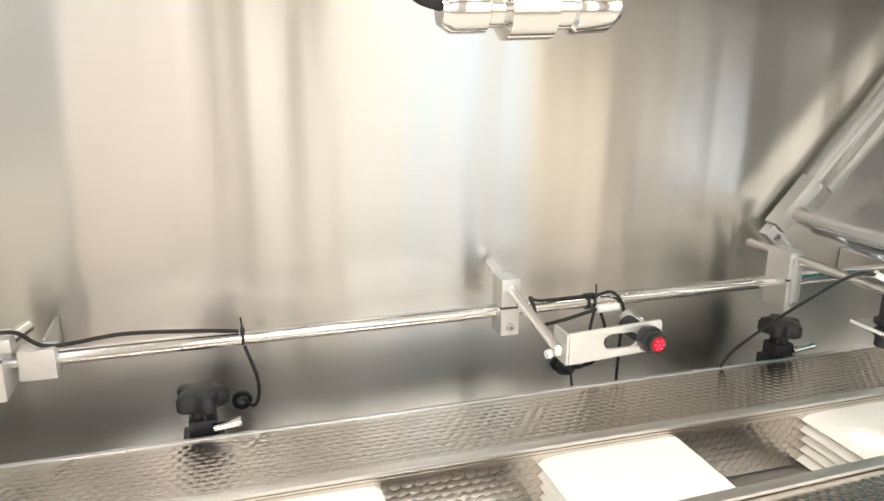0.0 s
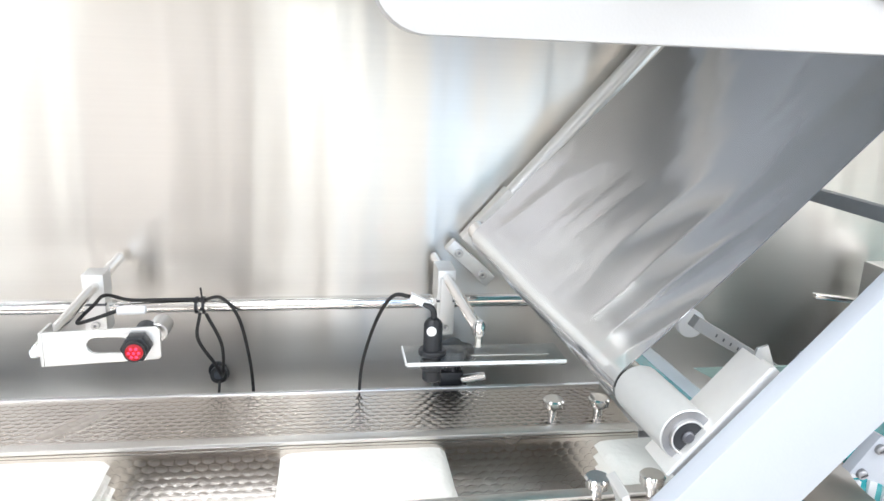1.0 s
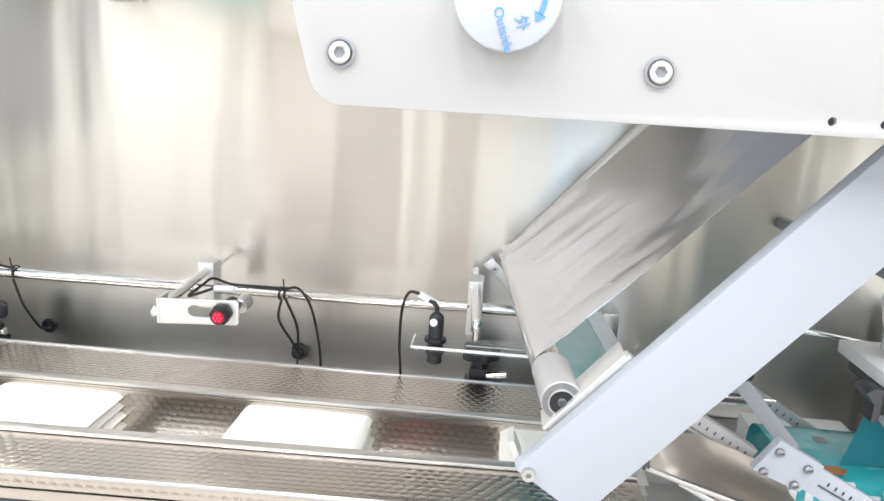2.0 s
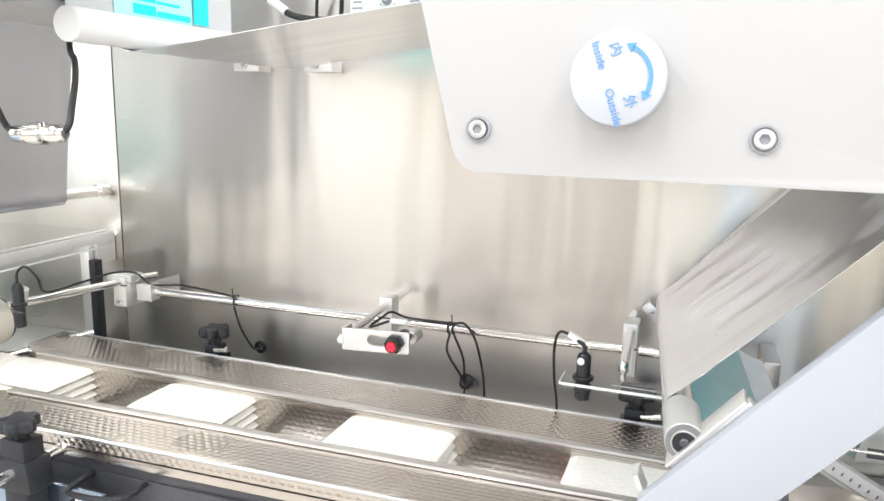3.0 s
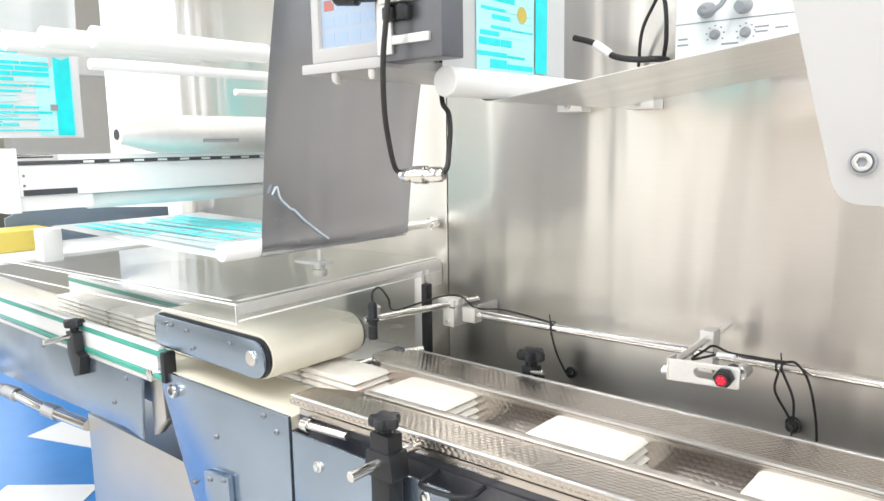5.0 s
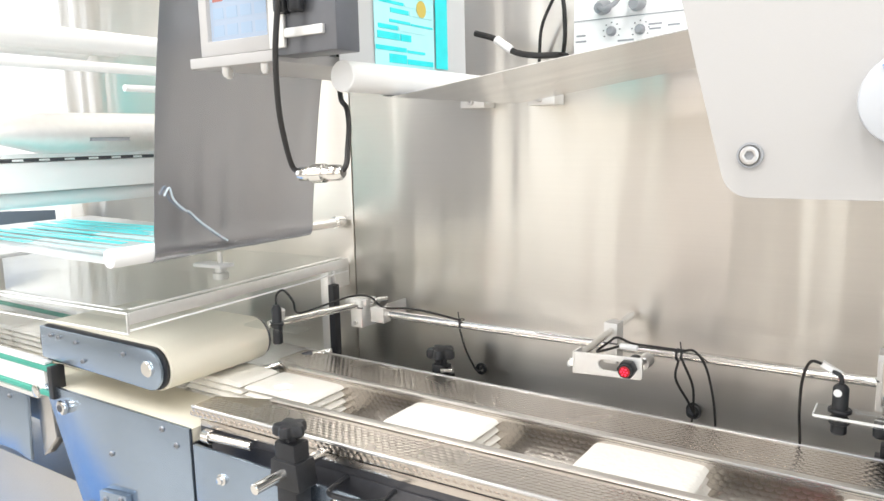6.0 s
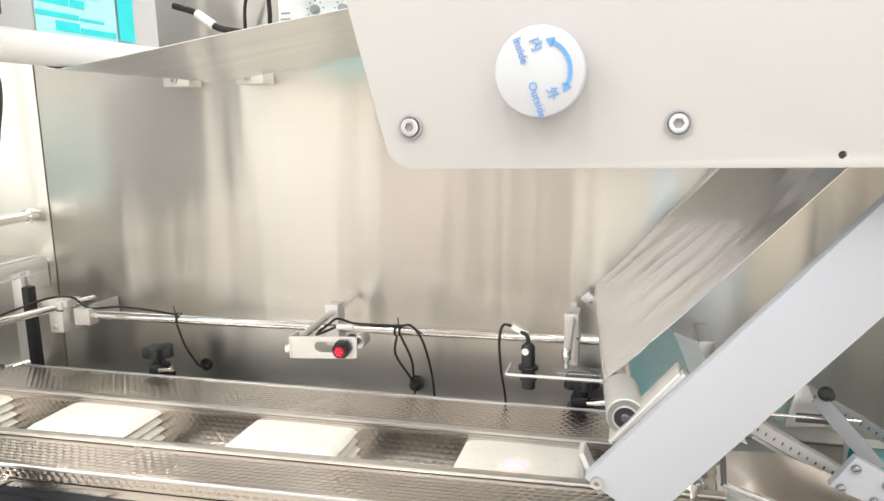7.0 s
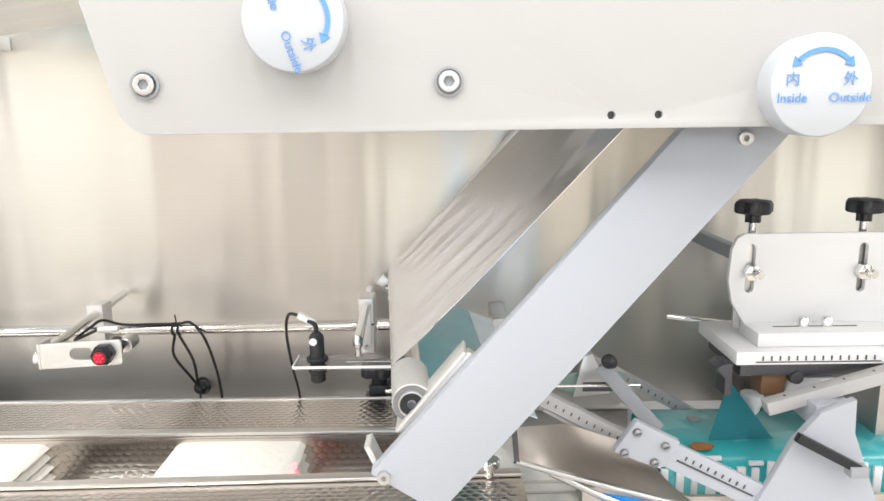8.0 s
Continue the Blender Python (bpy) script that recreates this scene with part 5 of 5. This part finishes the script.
for sx, sz in ((-1.011, 0.856), (-1.065, 0.799), (-1.373, 0.853)):
    pan_screw(fc, sx, -0.2965, sz, 0.004)
eb = thing("end_bracket", (-0.93, -0.27, 0.83), "steel belt end bracket with hexagon nuts", "bracket")
part("bracket", prism([(-0.952, 0.866), (-0.91, 0.872), (-0.905, 0.80), (-0.950, 0.76)], "y", -0.283, -0.262, 0.002), STEEL, eb)
part("nut", prism(circle(-0.925, 0.880, 0.011, 6), "y", -0.298, -0.284, 0.001), CHROME, eb)
fp3 = thing("front_beam", (0.1, -0.26, 0.86), "dark steel beam below the front guide rail", "beam")
part("beam", box(-0.53, 0.37, -0.275, -0.246, 0.845, 0.8885, 0.001), DARK, fp3)
hr = thing("adjuster_rod", (-0.48, -0.29, 0.89), "short bright adjusting rod under the rail", "rod")
part("rod", rod((-0.515, -0.292, 0.892), (-0.440, -0.286, 0.893), 0.0055), CHROME, hr)
part("end", rod((-0.520, -0.292, 0.892), (-0.507, -0.292, 0.892), 0.009), CHROME, hr)
lp = thing("hand_lever", (-0.26, -0.29, 0.885), "black bent lever under the rail", "lever")
part("loop", tube([(-0.295, -0.276, 0.886), (-0.292, -0.31, 0.884), (-0.27, -0.318, 0.886), (-0.238, -0.316, 0.888), (-0.225, -0.30, 0.887), (-0.228, -0.276, 0.886)], 0.003, 10), BLACK, lp)

fcl = thing("rail_clamp", (-0.33, -0.32, 0.8), "black star-grip clamp holding the front guide rail", "clamp")
part("body", box(-0.346, -0.316, -0.336, -0.312, 0.60, 0.932, 0.003), BLACK, fcl)
part("shoulder", prism([(-0.354, 0.880), (-0.308, 0.880), (-0.312, 0.912), (-0.350, 0.912)], "y", -0.339, -0.309, 0.003), BLACK, fcl)
part("star_grip", star(-0.331, -0.325, 0.930, 0.0195, 5), BLACK, fcl)
part("cross_rod", rod((-0.334, -0.378, 0.896), (-0.326, -0.262, 0.902), 0.0062), CHROME, fcl)

fcl.location.z += 0.008

# ---------- beyond: film unwinding side ----------
sh = thing("air_shaft", (-0.95, -0.15, 1.285), "bright aluminium film shaft with a tapered end", "shaft")
part("shaft", lathe((-0.95, -0.308, 1.283), (-0.95, 0.056, 1.283), [(0, 0.013), (0.002, 0.016), (0.075, 0.033), (0.364, 0.033)], 36), ALU, sh)
part("bore", lathe((-0.95, -0.307, 1.283), (-0.95, -0.309, 1.283), [(0, 0.009), (0.002, 0.0085)], 20), BLACK, sh)
part("key_slot", bar((-0.918, -0.17, 1.272), (-0.918, -0.10, 1.272), 0.005, 0.006, 0.001, (1, 0, 0)), GREY, sh)
bmn = thing("cross_beam", (-0.98, -0.2, 1.2), "white painted cross beam with a dark slide rail", "beam")
part("beam", box(-1.01, -0.965, -0.455, WY - 0.003, 1.190, 1.238, 0.002), WHITE_PLASTIC, bmn)
part("end_block", box(-1.012, -0.9635, -0.476, -0.4552, 1.166, 1.263, 0.002), WHITE_PLASTIC, bmn)
part("under_rail", box(-1.005, -0.970, -0.455, -0.345, 1.168, 1.1895, 0.001), WHITE_PLASTIC, bmn)
for sz in (1.222, 1.207):
    part("screw", rod((-0.9655, -0.449, sz), (-0.963, -0.449, sz), 0.0022, 12), DULL_SCREW, bmn)
part("guide_rod", rod((-0.975, -0.455, 1.252), (-0.975, -0.40, 1.252), 0.004, 14), CHROME, bmn)
for k in range(9):
    part("slide_clip", box(-0.9616, -0.9606, -0.36 + 0.042 * k, -0.343 + 0.042 * k, 1.2392, 1.2428, 0), WHITE_PLASTIC, bmn)
part("slide", box(-1.0, -0.962, -0.455, WY - 0.003, 1.2385, 1.2435, 0.001), DARK, bmn)
part("rail", box(-1.005, -0.960, -0.38, WY - 0.003, 1.244, 1.2515, 0.001), WHITE_PLASTIC, bmn)
part("tube_end", box(-0.9645, -0.9630, -0.451, -0.372, 1.1915, 1.2005, 0), DARK, bmn)
for rx, rz, y0, r in ((-1.0, 1.176, -0.343, 0.0135), (-1.0, 1.442, -0.313, 0.018), (-1.13, 1.452, -0.34, 0.018), (-1.24, 1.455, -0.36, 0.018), (-1.0, 1.398, -0.32, 0.009), (-0.95, 1.36, -0.08, 0.006), (-1.49, 1.635, -0.44, 0.0145)):
    r0 = thing("guide_roller", (rx, -0.15, rz), "white plastic film roller beyond the infeed", "roller", "film rollers")
    part("roller", rod((rx, y0, rz), (rx, 0.03, rz), r, 28, 0.001), WHITE_PLASTIC, r0)
    part("axle", rod((rx, 0.03, rz), (rx, WY - 0.0015, rz), r * 0.5), CHROME, r0)
lf = thing("printed_film_web", (-1.5, -0.25, 1.3), "hanging aqua printed film at the unwinder", "film")
part("web", web([(-1.5, 1.285), (-1.5, 1.4), (-1.49, 1.62)], -0.42, -0.119, 0.0006, 16, 0.001), THIN_WHITE, lf)
print_block(lf, -1.4984, 1, -0.215, -0.135, 1.29, 1.60, PALE_INK)
print_block(lf, -1.4976, 1, -0.175, -0.139, 1.29, 1.60, INK)
print_lines(lf, -1.4974, 1, -0.36, -0.185, 1.30, 1.58)
part("dark_mark", box(-1.4966, -1.4960, -0.188, -0.172, 1.345, 1.358, 0), GREY, lf)
sb = thing("film_stand", (-1.17, -0.33, 1.06), "white angled film stand bracket", "bracket")
part("bracket", box(-1.19, -1.155, -0.36, -0.325, 1.0585, 1.118, 0.002), WHITE_PLASTIC, sb)
part("plate", box(-1.5, -1.19, -0.46, -0.03, 1.0585, 1.066, 0.001), WHITE_PLASTIC, sb)
part("back_panel", prism([(-0.335, 1.0663), (-0.335, 1.122), (-0.29, 1.140), (0.02, 1.120), (0.02, 1.0663)], "x", -1.405, -1.398, 0.001), material("dark_blue_grey_paint", (0.13, 0.17, 0.22), 0.35, 0.0, 0.05, (60, 60, 60), wear=0.06), sb, "dark blue-grey painted back panel")
yb = thing("yellow_carton", (-1.335, -0.365, 1.0665), "small yellow and grey carton on the white stand", "carton")
part("carton", box(-1.385, -1.285, -0.45, -0.283, 1.0665, 1.106, 0.002), YELLOW, yb)
fr = thing("unwinder_rack", (-1.9, -0.3, 0.0), "white painted rack of the film unwinder", "rack")
for fx, fy in ((-1.78, -0.42), (-2.3, -0.42), (-2.3, 1.0)):
    part("upright", box(fx - 0.03, fx + 0.03, fy - 0.03, fy + 0.03, 0.0, 1.95, 0.002), WHITE_PLASTIC, fr)
for z0, z1 in ((1.18, 1.24), (1.50, 1.57), (1.9, 1.95), (0.64, 0.69)):
    part("crossbar", box(-2.27, -1.81, -0.44, -0.40, z0, z1, 0.002), WHITE_PLASTIC, fr)
    part("crossbar", box(-2.32, -2.28, -0.39, 0.97, z0, z1, 0.002), WHITE_PLASTIC, fr)
pp = thing("air_pipe", (-1.6, -0.28, 0.68), "bent bright metal air pipe beside the bed", "pipe")
part("pipe", tube([(-1.85, -0.34, 0.70), (-1.65, -0.29, 0.694), (-1.5, -0.26, 0.675), (-1.32, -0.24, 0.672)], 0.013, 12), CHROME, pp)
for cx, cy, cz in ((-1.75, -0.315, 0.6975), (-1.62, -0.284, 0.692), (-1.47, -0.256, 0.6735)):
    part("coupling", rod((cx - 0.022, cy - 0.004, cz + 0.001), (cx + 0.022, cy + 0.004, cz - 0.002), 0.0165, 16), SMOOTH_STEEL, pp)
mat_blue = material("blue_floor_sheet", (0.02, 0.22, 0.62), 0.3, 0.0, 0.05, (20, 20, 20), wear=0.12)
fs = thing("floor_sheet", (-3.4, 0.5, 0.0), "blue plastic sheet on the floor with white paper on it", "floor sheet")
part("sheet", box(-5.6, -1.75, -0.9, 2.2, 0.001, 0.006, 0), mat_blue, fs)
for qx, qy, w, h, a in ((-2.95, 0.45, 0.5, 0.25, 20), (-4.2, 0.9, 0.6, 0.3, -15), (-2.5, 0.05, 0.35, 0.2, 40)):
    bm = box(-w / 2, w / 2, -h / 2, h / 2, 0.0065, 0.009, 0)
    bmesh.ops.transform(bm, matrix=pose(qx, qy, 0, 0, 0, a), verts=bm.verts)
    part("paper", bm, WHITE_PLASTIC, fs)


# ---------- packs of folded wipes ----------
PACK_L, PACK_W, LAYERS = 0.127, 0.078, 5


def cushion(x0, x1, y0, y1, z0, z1, seed, puff=0.0):
    """One folded wipe: soft edges, uneven face."""
    nx, ny = 20, 14
    bm = bmesh.new()
    grids = []
    for sgn in (1, -1):
        g = []
        for i in range(nx + 1):
            row = []
            for j in range(ny + 1):
                u, v = 2 * i / nx - 1, 2 * j / ny - 1
                u, v = math.copysign(abs(u) ** 0.7, u), math.copysign(abs(v) ** 0.7, v)
                edge = max(0.0, (1 - abs(u) ** 14) * (1 - abs(v) ** 12)) ** 0.5
                f = noise.noise(Vector((u * 2.2, v * 2.0, seed * 3.7))) * 0.0008 + noise.noise(Vector((u * 7, v * 6, seed * 1.3))) * 0.0003
                x = x0 + (x1 - x0) * (u + 1) / 2 + (1 - edge) * 0.0006 * noise.noise(Vector((v * 4, seed, 2.0)))
                y = y0 + (y1 - y0) * (v + 1) / 2 + (1 - edge) * 0.0006 * noise.noise(Vector((u * 4, seed, 5.0)))
                z = (z0 + z1) / 2 + sgn * (z1 - z0) / 2 * edge + (f + puff * (1 - u * u) * (1 - v * v) if sgn > 0 else 0) * edge
                row.append(bm.verts.new((x, y, z)))
            g.append(row)
        grids.append(g)
    for g, flip in ((grids[0], False), (grids[1], True)):
        for i in range(nx):
            for j in range(ny):
                q = (g[i][j], g[i + 1][j], g[i + 1][j + 1], g[i][j + 1])
                bm.faces.new(q[::-1] if flip else q)
    bmesh.ops.remove_doubles(bm, verts=bm.verts, dist=0.00002)
    return bm


def wipe_pack():
    random.seed(7)
    p = thing("wipe_pack", (0, 0, 0), "stack of folded white wipes lying in the pack channel", "wipes", "packs in the channel")
    h = 0.0495 / LAYERS
    for i in range(LAYERS):
        dx, dy = random.uniform(-0.0022, 0.0022), random.uniform(-0.0012, 0.0012)
        part("wipe", cushion(-PACK_L + dx, dx, -PACK_W / 2 + dy, PACK_W / 2 + dy, i * h - (0.0004 if i else 0), (i + 1) * h, i + 1, 0.0008 if i == LAYERS - 1 else 0), WIPE, p)
    return p


PITCH, SPEED, LEAD = 0.25, 0.17275, 0.027
HANDOVER, SLOW = -0.445, 0.52                     # behind this point the belt carries the packs slower and closer together


def pack_pose(k, t):
    x = LEAD + k * PITCH + SPEED * t
    if x < HANDOVER:
        x = HANDOVER + (x - HANDOVER) * SLOW
    return pose(x, -0.148, 0.8703)


FIRST = -13
PACKS = [(FIRST, wipe_pack())]
PACKS[0][1].matrix_basis = pack_pose(FIRST, 0)
PACKS += [(k, copy_thing(PACKS[0][1], pack_pose(k, 0))) for k in range(FIRST + 1, 2)]


def motions():
    """The packs ride up on the belt and slide along the channel."""
    for k, pack in PACKS:
        walk(pack, [(0.2 * i, pack_pose(k, 0.2 * i)) for i in range(41)])


motions()
